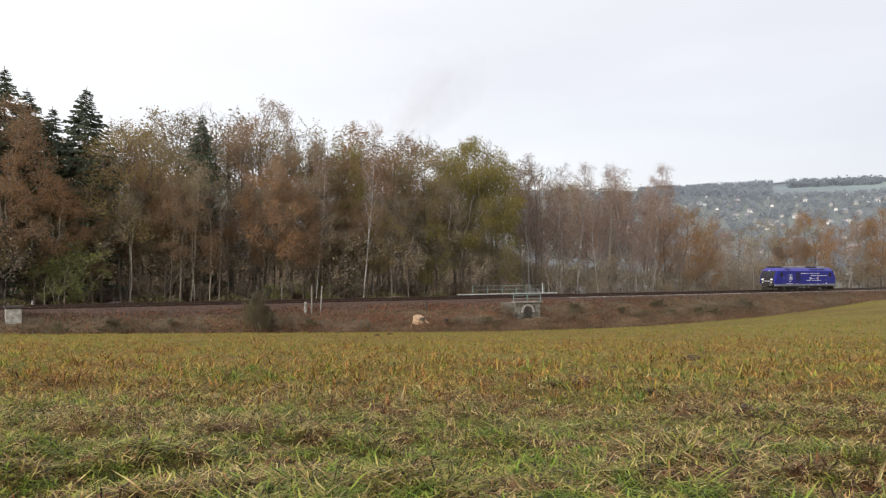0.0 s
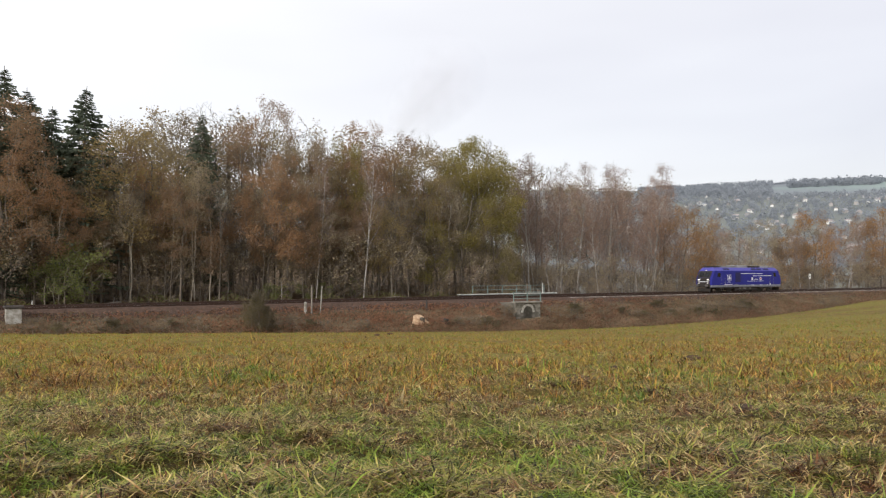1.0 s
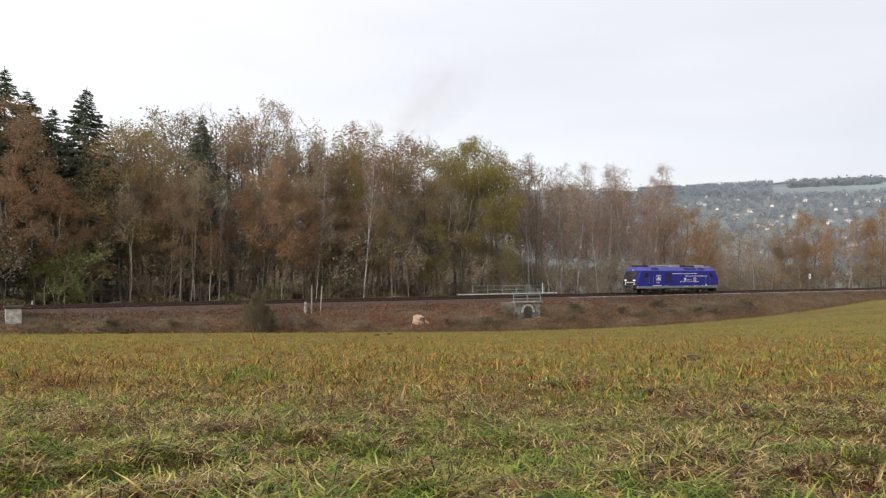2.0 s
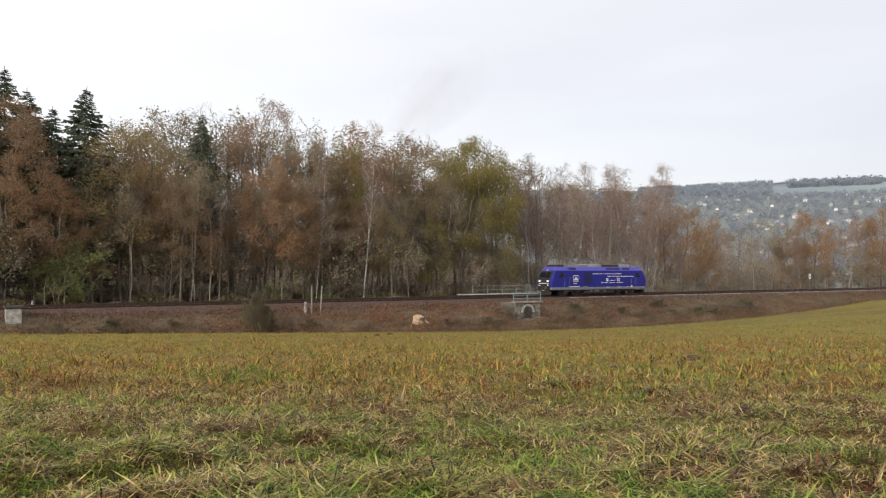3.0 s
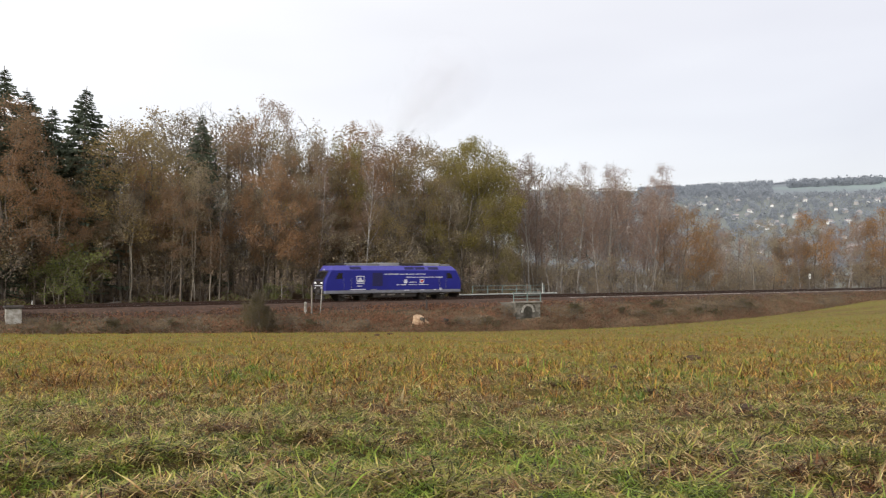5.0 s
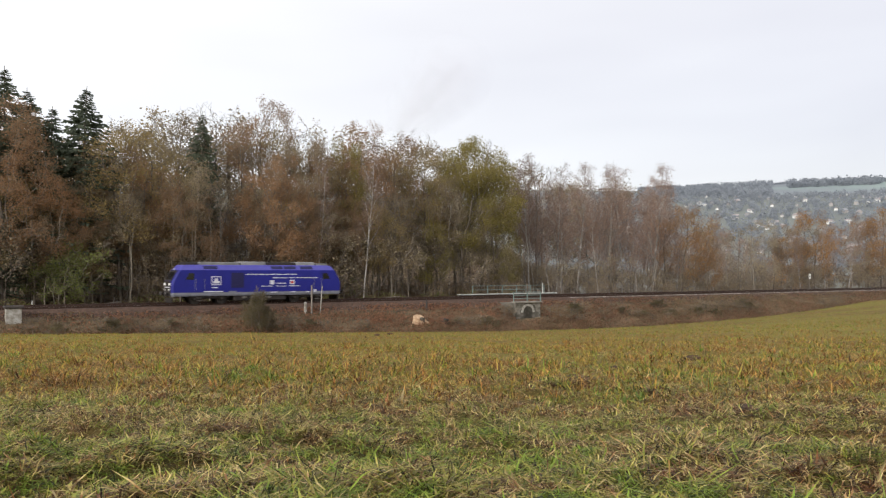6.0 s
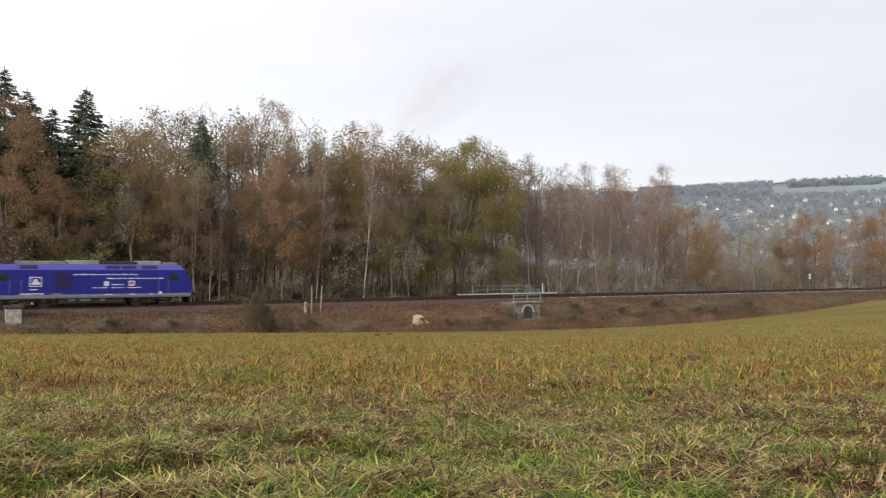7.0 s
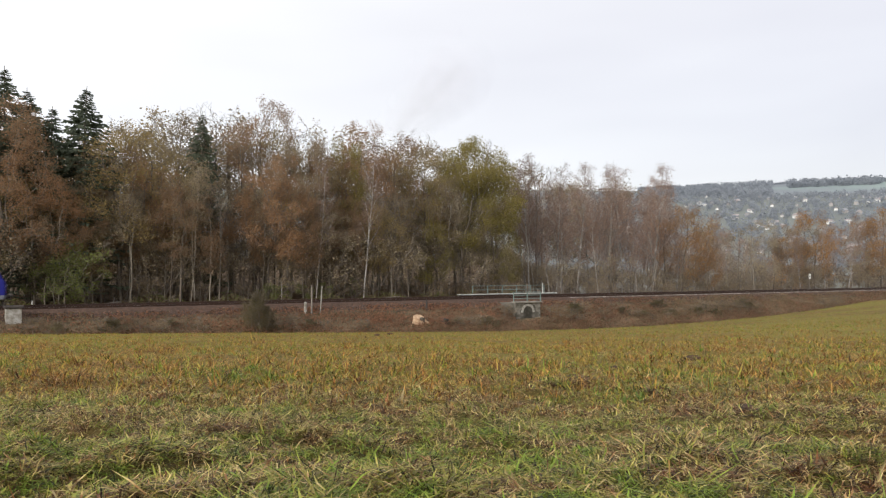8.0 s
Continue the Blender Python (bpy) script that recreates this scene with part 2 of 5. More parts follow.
def build_ground():
    xs = spaced(-58, 120, 1.0, 1.16, -3200, 3200)
    ys = spaced(0, 175, 1.0, 1.14, -300, 3600)
    gx, gy = np.meshgrid(xs, ys)
    gz = ground_z(gx, gy)
    n, k = len(xs), len(ys)
    verts = np.stack([gx.ravel(), gy.ravel(), gz.ravel()], 1)
    i = np.arange(k - 1)[:, None] * n + np.arange(n - 1)[None, :]
    faces = np.stack([i, i + 1, i + n + 1, i + n], -1).reshape(-1, 4)
    c = verts[faces].mean(1)
    w = (c[:, 0] - PX) * NX + (c[:, 1] - PY) * NY
    bank = -0.75 - np.maximum(w - 2.6, 0) * 0.55
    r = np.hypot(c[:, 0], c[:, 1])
    # ground beyond 400 m takes the colours with haze mixed in
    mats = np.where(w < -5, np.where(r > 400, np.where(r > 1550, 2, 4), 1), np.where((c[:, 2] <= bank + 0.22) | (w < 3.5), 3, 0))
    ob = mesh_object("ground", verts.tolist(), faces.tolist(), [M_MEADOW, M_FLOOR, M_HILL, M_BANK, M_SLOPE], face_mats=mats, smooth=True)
    tagged(ob, "autumn meadow sloping to a railway bank, wood floor and haze-tinted distant hills", "ground", kind="structure")


build_ground()


# ---------------------------------------------------------------- railway
def build_track(name, w, z, label):
    s0, s1 = -150.0, 130.0
    track = thing(name, rail_pose(0, w, z), label, "railway track")
    for side in (-0.75, 0.75):
        prof = [(-0.065, -0.16), (0.065, -0.16), (0.065, -0.13), (0.014, -0.11), (0.014, -0.045), (0.036, -0.035), (0.036, 0.0),
                (-0.036, 0.0), (-0.036, -0.035), (-0.014, -0.045), (-0.014, -0.11), (-0.065, -0.13)]
        k = len(prof)
        verts = [(s, side + a, b) for s in (s0, s1) for a, b in prof]
        faces = [(i, (i + 1) % k, k + (i + 1) % k, k + i) for i in range(k)] + [tuple(range(k)), tuple(range(2 * k - 1, k - 1, -1))]
        mesh_object("rail", verts, faces, [M_RAIL, M_RAILTOP], track, face_mats=[1 if i == 6 else 0 for i in range(k)] + [0, 0])
    return track


near_track = build_track("railway_track", 0.0, 0.0, "weathered railway track with rusty rails on ballast")
far_track = build_track("railway_track", -4.1, 0.06, "second railway track with rusty rails behind the first")

# ballast bed under both tracks
prof = [(3.85, -1.55), (1.7, -0.30), (1.2, -0.27), (-1.2, -0.22), (-2.05, -0.22), (-2.9, -0.15), (-5.4, -0.14), (-5.9, -0.2), (-7.0, -0.75)]
ss = np.arange(-150, 131, 1.0)
verts, faces = [], []
for i, s in enumerate(ss):
    for j, (w, z) in enumerate(prof):
        verts.append((s, -w + 0.10 * math.sin(s * 1.9 + j) * (j in (0, 1, 7, 8)), z + 0.02 * math.sin(s * 2.7 + j * 2.1) + (0.13 if s < -45 and j in (1, 2, 3) else 0)))
n = len(prof)
for i in range(len(ss) - 1):
    for j in range(n - 1):
        a = i * n + j
        faces.append((a, a + 1, a + n + 1, a + n))
bed = mesh_object("ballast_bed", verts, faces, M_BALLAST)
bed.matrix_world = rail_pose(0, 0, 0)
tagged(bed, "brown railway ballast bed under the tracks", "ballast", kind="structure")


# ---------------------------------------------------------------- trees
class Grower:
    def __init__(self, seed):
        self.rng = random.Random(seed)
        self.tv, self.tf = [], []      # trunk and limbs
        self.wv, self.wf = [], []      # twigs
        self.lv, self.lf = [], []      # leaves
        self.tips = []
        self.limbs = 2
        self.fine = False

    def tube(self, pts, radii, sides, store):
        v, f = store
        base = len(v)
        for i, p in enumerate(pts):
            d = (pts[min(i + 1, len(pts) - 1)] - pts[max(i - 1, 0)])
            if d.length < 1e-6:
                d = Vector((0, 0, 1))
            a = d.orthogonal().normalized()
            b = d.normalized().cross(a)
            for k in range(sides):
                t = 2 * math.pi * k / sides
                v.append(tuple(p + (a * math.cos(t) + b * math.sin(t)) * radii[i]))
        for i in range(len(pts) - 1):
            for k in range(sides):
                j = base + i * sides
                f.append((j + k, j + (k + 1) % sides, j + sides + (k + 1) % sides, j + sides + k))

    def spike(self, p, d, length, r):
        v, f = self.wv, self.wf
        a = d.orthogonal().normalized() * r
        b = d.normalized().cross(a)
        k = len(v)
        v += [tuple(p + a), tuple(p - a * 0.5 + b * 0.87), tuple(p - a * 0.5 - b * 0.87), tuple(p + d.normalized() * length)]
        f += [(k, k + 1, k + 3), (k + 1, k + 2, k + 3), (k + 2, k, k + 3)]

    def leaf(self, p, size):
        g = self.rng.gauss
        a = Vector((g(0, 1), g(0, 1), g(0, 0.8))).normalized() * size
        b = a.cross(Vector((g(0, 1), g(0, 1), g(0, 1)))).normalized() * size * self.rng.uniform(0.5, 0.8)
        k = len(self.lv)
        bend = a.cross(b).normalized() * size * 0.25
        self.lv += [tuple(p - a), tuple(p + b + bend), tuple(p + a), tuple(p - b + bend)]
        self.lf += [(k, k + 1, k + 2), (k, k + 2, k + 3)]

    def small_leaf(self, p, size):
        g = self.rng.gauss
        a = Vector((g(0, 1), g(0, 1), g(0, 0.8))).normalized() * size
        b = a.cross(Vector((g(0, 1), g(0, 1), g(0, 1)))).normalized() * size * self.rng.uniform(0.6, 0.9)
        k = len(self.lv)
        self.lv += [tuple(p - a), tuple(p + a * 0.4 + b), tuple(p + a * 0.5 - b)]
        self.lf.append((k, k + 1, k + 2))

    def branch(self, p, d, length, r, level, spec):
        rng = self.rng
        n = max(2 if level < 3 else 1, int(length / spec["seg"][level]))
        pts, radii = [p.copy()], [r]
        d = d.normalized()
        for i in range(n):
            wob = spec["wob"][level]
            d = (d + Vector((rng.gauss(0, wob), rng.gauss(0, wob), rng.gauss(0, wob * 0.7) + spec["up"][level]))).normalized()
            p = p + d * (length / n)
            pts.append(p.copy())
            radii.append(max(r * (1 - 0.85 * (i + 1) / n), 0.022 if level < 2 else 0.009))
        self.tube(pts, radii, 6 if level == 0 else (4 if level == 1 else 3), (self.tv, self.tf) if level < self.limbs else (self.wv, self.wf))
        if level < spec["levels"]:
            count = spec["kids"][level]
            lo = spec["from"][level]
            for c in range(count):
                t = lo + (1 - lo) * (c + rng.random()) / count
                i = min(int(t * n), n - 1)
                q = pts[i].lerp(pts[i + 1], t * n - i)
                axis = (pts[i + 1] - pts[i]).normalized()
                ang = rng.uniform(*spec["angle"][level])
                side = axis.orthogonal().normalized()
                side.rotate(Matrix.Rotation(rng.uniform(0, 2 * math.pi) if level else c * 2.4 + rng.uniform(-0.6, 0.6), 3, axis))
                nd = axis * math.cos(ang) + side * math.sin(ang)
                shape = spec["shape"](t) if level == 0 else (1.05 - 0.6 * t)
                self.branch(q, nd, length * spec["ratio"][level] * shape * rng.uniform(0.75, 1.2), max(radii[i] * 0.5, 0.01), level + 1, spec)
        if level >= spec["levels"] - 1:
            for i in range(1, len(pts)):
                self.tips.append((pts[i], d))

    def dress(self, twigs, twig_len, twig_r, leaves, leaf_size, spread, low=0.0, high=1.0, droop=0.0, height=20.0):
        rng = self.rng
        for p, d in self.tips:
            for _ in range(twigs):
                e = (d + Vector((rng.gauss(0, 0.42), rng.gauss(0, 0.42), rng.gauss(0.08, 0.35) - droop))).normalized()
                self.spike(p, e, twig_len * rng.uniform(0.5, 1.3), twig_r)
            f = p.z / height
            if low <= f + rng.gauss(0, 0.06) <= high:
                for _ in range(leaves):
                    grow = self.small_leaf if self.fine else self.leaf
                    off = [max(-1.5, min(1.5, rng.gauss(0, 1))) * spread for _ in range(3)]
                    grow(p + Vector((off[0], off[1], off[2] - droop * 0.4)), leaf_size * rng.uniform(0.6, 1.4))


def tree_from(g, name, m, bark, twig, leaf, label):
    t = thing(name, m, label, "tree", "trees of the wood")
    mesh_object("trunk", g.tv, g.tf, bark, t, smooth=True)
    nw = len(g.wv)
    verts = g.wv + g.lv
    faces = g.wf + [tuple(i + nw for i in f) for f in g.lf]
    mesh_object("crown", verts, faces, [twig, leaf], t, face_mats=[0] * len(g.wf) + [1] * len(g.lf))
    return t


def broadleaf(seed, height, width, clear, kids=(13, 6, 4), up=0.05, lean=0.03, limbs=2, taper=0.75):
    g = Grower(seed)
    g.limbs = limbs
    spec = dict(seg=(1.6, 1.2, 1.1, 1.0), wob=(lean, 0.16, 0.22, 0.3), up=(0.03, up, 0.04, 0.02), levels=3, kids=kids,
                **{"from": (clear, 0.25, 0.2)}, angle=((0.6, 1.15), (0.5, 1.0), (0.4, 1.0)),
                ratio=(width / height * 0.95, 0.5, 0.5), shape=lambda t: 1.15 - taper * max(0.0, (t - clear) / (1 - clear)))
    g.branch(Vector((0, 0, -0.5)), Vector((0, 0, 1)), height, height * 0.011, 0, spec)
    return g


def crowned(seed, height, half, base, blobs=24, blob=1.5, lobes=None, up=0.10, widest=0.42, step=0.48):
    """A tree whose limbs reach out into the clumps of its crown, thickening down to the trunk."""
    g = Grower(seed)
    g.fine = True
    rng = np.random.default_rng(seed)
    if lobes is None:
        lobes = []
        for i in range(blobs):
            f = 1.0 if i == 0 else rng.uniform(0, 1) ** 0.85
            r = blob * rng.uniform(0.65, 1.25)
            side = max(widest, 1 - widest) + 0.12
            rad = half * math.sqrt(max(0.03, 1 - ((f - widest) / side) ** 2)) * math.sqrt(rng.uniform(0.2, 1))
            rad = max(0.0, min(rad, half - 0.6 * r))
            a = rng.uniform(0, 2 * math.pi)
            lobes.append((rad * math.cos(a), rad * math.sin(a), base * height + (height * (1 - base) - r * 0.85) * f, r))
    goals = []
    for cx, cy, cz, r in lobes:
        d = rng.normal(0, 1, (64, 3))
        d /= np.linalg.norm(d, axis=1)[:, None]
        goals.append(np.array([cx, cy, cz]) + d * r * (rng.random((64, 1)) ** 0.45) * [1, 1, 0.85])
    goals = np.concatenate(goals)
    nodes, parent = [np.array([0.0, 0.0, -0.5])], [-1]
    while nodes[-1][2] < base * height * 0.85:
        nodes.append(nodes[-1] + np.array([rng.normal(0, 0.035), rng.normal(0, 0.035), step]))
        parent.append(len(nodes) - 2)
    best, near = np.full(len(goals), 1e9), np.zeros(len(goals), int)
    alive = np.ones(len(goals), bool)
    first, stuck = 0, 0
    kids = {}
    for _ in range(90):
        new_nodes = np.array(nodes[first:])
        if len(new_nodes):
            d = np.linalg.norm(goals[:, None, :] - new_nodes[None], axis=2)
            j = d.argmin(1)
            dm = d[np.arange(len(goals)), j]
            closer = dm < best
            best[closer], near[closer] = dm[closer], j[closer] + first
        first = len(nodes)
        alive &= best > step * 1.3
        if not alive.any():
            break
        grown = 0
        for i in np.unique(near[alive]):
            pull = goals[alive & (near == i)] - nodes[i]
            if len(kids.get(i, ())) > 2:
                continue
            far = np.linalg.norm(pull, axis=1)
            lift = up * min(1.0, far.mean() / 4)
            v = (pull / far[:, None]).mean(0) + [rng.normal(0, 0.1), rng.normal(0, 0.1), lift + rng.normal(0, 0.06)]
            q = nodes[i] + v / max(np.linalg.norm(v), 1e-6) * step
            if any(np.linalg.norm(nodes[c] - q) < step * 0.35 for c in kids.get(i, ())):
                v = pull[rng.integers(len(pull))]
                q = nodes[i] + v / np.linalg.norm(v) * step
                if any(np.linalg.norm(nodes[c] - q) < step * 0.3 for c in kids.get(i, ())):
                    continue
            kids.setdefault(i, []).append(len(nodes))
            nodes.append(q)
            parent.append(i)
            grown += 1
        if not grown:
            stuck += 1
            if stuck > 4:
                break
    n = len(nodes)
    radius, children = np.zeros(n), np.zeros(n, int)
    for i in range(1, n):
        children[parent[i]] += 1
    area = np.where(children == 0, 0.012 ** 2.2, 0.0)
    for i in range(n - 1, 0, -1):
        area[parent[i]] += area[i]
    radius = area ** (1 / 2.2)
    for i in range(1, n):
        p, q = Vector(nodes[parent[i]]), Vector(nodes[i])
        r0, r1 = radius[parent[i]], radius[i]
        if children[parent[i]] > 1:
            r0 = min(r0, r1 * 1.35)
        if q.z < 1.2:
            r0 *= 1.0 + 0.25 * max(0.0, 1 - p.z)
        g.tube([p, q], [r0, r1], 6 if r1 > 0.1 else (4 if r1 > 0.035 else 3), (g.tv, g.tf) if r1 > 0.05 else (g.wv, g.wf))
        if r1 < 0.022:
            g.tips.append((q, (q - p).normalized()))
    return g


def birch_grower(seed, height):
    g = Grower(seed)
    spec = dict(seg=(1.6, 0.8, 0.6, 0.5), wob=(0.035, 0.12, 0.25, 0.3), up=(0.04, 0.06, -0.08, -0.1), levels=2, kids=(22, 6),
                **{"from": (0.35, 0.2)}, angle=((0.45, 0.85), (0.4, 0.9)),
                ratio=(0.24, 0.5), shape=lambda t: 1.15 - 0.8 * t)
    g.branch(Vector((0, 0, -0.5)), Vector((0, 0, 1)), height, height * 0.0065, 0, spec)
    return g


def spruce(name, m, seed, height, label):
    g = Grower(seed)
    rng = g.rng
    pts = [Vector((0, 0, -0.5 + (height + 0.5) * i / 10)) for i in range(11)]
    g.tube(pts, [height * 0.012 * (1 - 0.95 * i / 10) + 0.01 for i in range(11)], 6, (g.tv, g.tf))
    z = height * 0.12
    while z < height - 0.3:
        t = z / height
        reach = min((1 - t) * height * 0.40 + 0.15, 2.6 + 2.2 * (1 - t))
        for k in range(rng.randint(5, 7)):
            a = rng.uniform(0, 2 * math.pi)
            r = reach * rng.uniform(0.65, 1.15)
            out = Vector((math.cos(a), math.sin(a), 0))
            n = max(3, int(r / 0.6))
            line = []
            for i in range(n + 1):
                f = i / n
                line.append(Vector((0, 0, z)) + out * r * f + Vector((0, 0, r * (0.25 * (t - 0.45) * f - 0.55 * f * f + 0.42 * f ** 3))))
            g.tube(line, [0.03 * (1 - 0.8 * i / n) for i in range(n + 1)], 3, (g.wv, g.wf))
            side = out.cross(Vector((0, 0, 1)))
            for i in range(1, n + 1):
                f = i / n
                w = (0.30 + 0.50 * (1 - f)) * min(1, 0.18 + r * 0.42) * rng.uniform(0.7, 1.25)
                for sg in (-1, 1):
                    p = line[i]
                    q = p + side * sg * w + out * w * 0.6 + Vector((0, 0, -0.25 * w + rng.gauss(0, 0.05)))
                    mid = (p + q) / 2 + Vector((0, 0, -(0.12 + 0.22 * rng.random()) * min(1, r * 0.6))) + out * w * 0.3
                    k0 = len(g.lv)
                    g.lv += [tuple(p), tuple(q), tuple(mid), tuple(p - out * min(0.35, r * 0.3))]
                    g.lf += [(k0, k0 + 1, k0 + 2), (k0, k0 + 2, k0 + 3)]
                    g.spike(p, q - p, (q - p).length, 0.02)
        z += rng.uniform(0.30, 0.52) * (0.42 + 0.8 * (1 - t))
    return tree_from(g, name, m, M_BARK, L_NEEDLE, L_NEEDLE, label)


def wood_xy(px, back):
    """The place 'back' metres behind the near track on the bearing px = x / y."""
    d = (-back + PX * NX + PY * NY) / (px * NX + NY)
    return px * d, d


PROTO = {}


def proto(kind):
    if kind in PROTO:
        return PROTO[kind]
    species, number = kind.rsplit("_", 1)
    seed = sum(ord(c) * (i + 3) for i, c in enumerate(kind))
    far = pose(0, -40, -80)
    if species == "oak":
        g = crowned(seed, 20, 5.0, 0.30, 34, 1.45)
        g.dress(1, 0.6, 0.012, 30, 0.082, 0.32, height=20)
        t = tree_from(g, "oak_tree", far, M_BARK, M_TWIG, L_RUST, "autumn oak with rust-brown leaves beside the railway")
    elif species == "beech":
        g = crowned(seed, 20, 4.4, 0.32, 32, 1.35, up=0.16)
        g.dress(1, 0.8, 0.012, 22, 0.074, 0.36, height=20)
        t = tree_from(g, "beech_tree", far, M_BARK, M_TWIG, L_BROWN, "half-bare beech with dull brown leaves in the wood")
    elif species == "topleaf":
        g = crowned(seed, 22, 3.9, 0.40, 32, 1.3, up=0.24, widest=0.5)
        g.dress(1, 0.6, 0.012, 30, 0.080, 0.30, low=0.60, height=22)
        t = tree_from(g, "oak_tree", far, M_BARK, M_TWIG, L_RUST, "tall oak keeping red-brown leaves only at the top")
    elif species == "bare":
        g = crowned(seed, 21, 4.2, 0.30, 44, 1.15, up=0.34, step=0.42)
        g.dress(2, 0.45, 0.010, 0, 0.1, 0.3, height=21)
        t = tree_from(g, "bare_tree", far, M_BARK, M_TWIGGREY, L_BROWN, "tall leafless tree with fine grey twigs")
    elif species == "pole":
        g = crowned(seed, 18, 2.4, 0.55, 12, 1.0, up=0.3)
        g.dress(1, 0.6, 0.012, 16, 0.074, 0.34, height=18)
        t = tree_from(g, "slender_tree", far, M_GREYBARK, M_TWIG, L_BROWN, "slender grey-barked tree with a small thin crown")
    elif species == "maple" and number == "1":
        lr = random.Random(9)
        lobes = []
        # a domed top, a wide lower shoulder on one side and a thin one on the other
        for cx, cz, rx, rz, count in ((1.0, 15.6, 4.1, 3.3, 38), (3.6, 11.2, 3.3, 3.2, 26), (-1.8, 8.0, 2.2, 2.0, 4), (2.6, 7.6, 3.2, 2.0, 7)):
            for _ in range(count):
                a, u = lr.uniform(0, 2 * math.pi), lr.uniform(-1, 1)
                k, fill = math.sqrt(1 - u * u), lr.uniform(0.6, 1.0)
                k, u = k * fill, u * fill
                lobes.append((cx + rx * k * math.cos(a), rx * 0.9 * k * math.sin(a), cz + rz * u, lr.uniform(1.0, 1.5)))
        g = crowned(seed, 20, 5.0, 0.36, lobes=lobes, up=0.14)
        g.dress(1, 0.6, 0.012, 44, 0.086, 0.34, height=20)
        t = tree_from(g, "maple_tree", far, M_BARK, M_TWIG, L_OLIVE, "round maple with olive and yellow-green autumn leaves")
    elif species == "maple":
        g = crowned(seed, 20, 4.4, 0.22, 30, 1.4)
        g.dress(1, 0.7, 0.012, 32, 0.080, 0.34, height=20)
        t = tree_from(g, "maple_tree", far, M_BARK, M_TWIG, L_OLIVE, "round maple with olive and yellow-green autumn leaves")
    elif species == "gold":
        g = crowned(seed, 15, 4.0, 0.20, 28, 1.3)
        g.dress(1, 0.7, 0.012, 24, 0.080, 0.34, height=15)
        t = tree_from(g, "golden_tree", far, M_BARK, M_TWIG, L_GOLD, "broad autumn tree with orange-gold leaves")
    elif species == "birch":
        g = birch_grower(seed, 18)
        g.dress(2, 0.8, 0.010, 10, 0.065, 0.32, droop=0.5, height=18)
        t = tree_from(g, "birch_tree", far, M_BIRCH, M_TWIGRED, L_BIRCH, "slender white-barked birch with sparse brown leaves")
    elif species == "spruce":
        t = spruce("spruce_tree", far, seed, 22, "dark green spruce with drooping branches")
    elif species == "ochre":
        g = crowned(seed, 18, 4.3, 0.28, 30, 1.35)
        g.dress(1, 0.8, 0.012, 24, 0.074, 0.36, height=18)
        t = tree_from(g, "ochre_tree", far, M_BARK, M_TWIG, L_OCHRE, "half-bare tree with dull ochre leaves in the wood")
    elif species == "deep":
        g = broadleaf(seed, 18, 8.5, 0.12, (12, 5, 3))
        g.dress(2, 0.6, 0.014, 10, 0.12, 0.5, height=18)
        t = tree_from(g, "woodland_tree", far, M_BARK, M_TWIG, L_BROWN, "crowded brown tree deep in the wood")
    elif species == "thicket":
        g = broadleaf(seed, 7, 5.5, 0.03, (10, 4, 2), limbs=1)
        g.dress(2, 0.8, 0.011, 7, 0.09, 0.45, height=7)
        t = tree_from(g, "sapling_thicket", far, M_BARK, M_TWIG, L_BROWN, "dense brown sapling thicket under the tall trees")
    elif species == "green":
        g = crowned(seed, 7, 2.4, 0.10, 18, 0.7, step=0.32)
        g.dress(1, 0.4, 0.01, 11, 0.085, 0.22, height=7)
        t = tree_from(g, "green_shrub", far, M_BARK, M_TWIG, L_GREEN, "young tree still in green leaf beside the track")
    elif species == "bush":
        g = broadleaf(seed, 4, 3.0, 0.05, (13, 6, 4), limbs=1)
        g.dress(2, 0.45, 0.009, 16, 0.055, 0.26, height=4)
        t = tree_from(g, "bank_bush", far, M_TWIG, M_TWIG, L_BUSH, "dense olive-brown bush on the railway bank")
    else:
        g = broadleaf(seed, 4, 3.0, 0.05, (9, 4, 3), limbs=1)
        g.dress(3, 0.5, 0.012, 4, 0.08, 0.3, height=4)
        t = tree_from(g, "shrub", far, M_TWIG, M_TWIG, L_DRY, "brown leafless undergrowth shrub")
    PROTO[kind] = [t, False]
    return PROTO[kind]


NATURAL = {"oak": 20, "beech": 20, "topleaf": 22, "bare": 21, "maple": 20, "gold": 15, "birch": 18, "spruce": 22, "green": 7, "shrub": 4, "ochre": 18, "thicket": 7, "pole": 18, "deep": 18, "bush": 4}
turner = random.Random(5)


def plant(kind, x, y, height, widen=1.0, sink=0.0, spin=None):
    k = height / NATURAL[kind.rsplit("_", 1)[0]]
    m = pose(x, y, float(ground_z(x, y)) - sink, turner.uniform(-2, 2), turner.uniform(-2, 2), turner.uniform(0, 360) if spin is None else spin) @ Matrix.Diagonal((k * widen, k * widen, k, 1))
    rec = proto(kind)
    if not rec[1]:
        rec[1] = True
        rec[0].matrix_basis = m
        return rec[0]
    src = rec[0]
    keep = src.matrix_basis.copy()
    src.scale = (1, 1, 1)
    made = copy_thing(src, m)
    src.matrix_basis = keep
    return made


BEARING = 1390.0
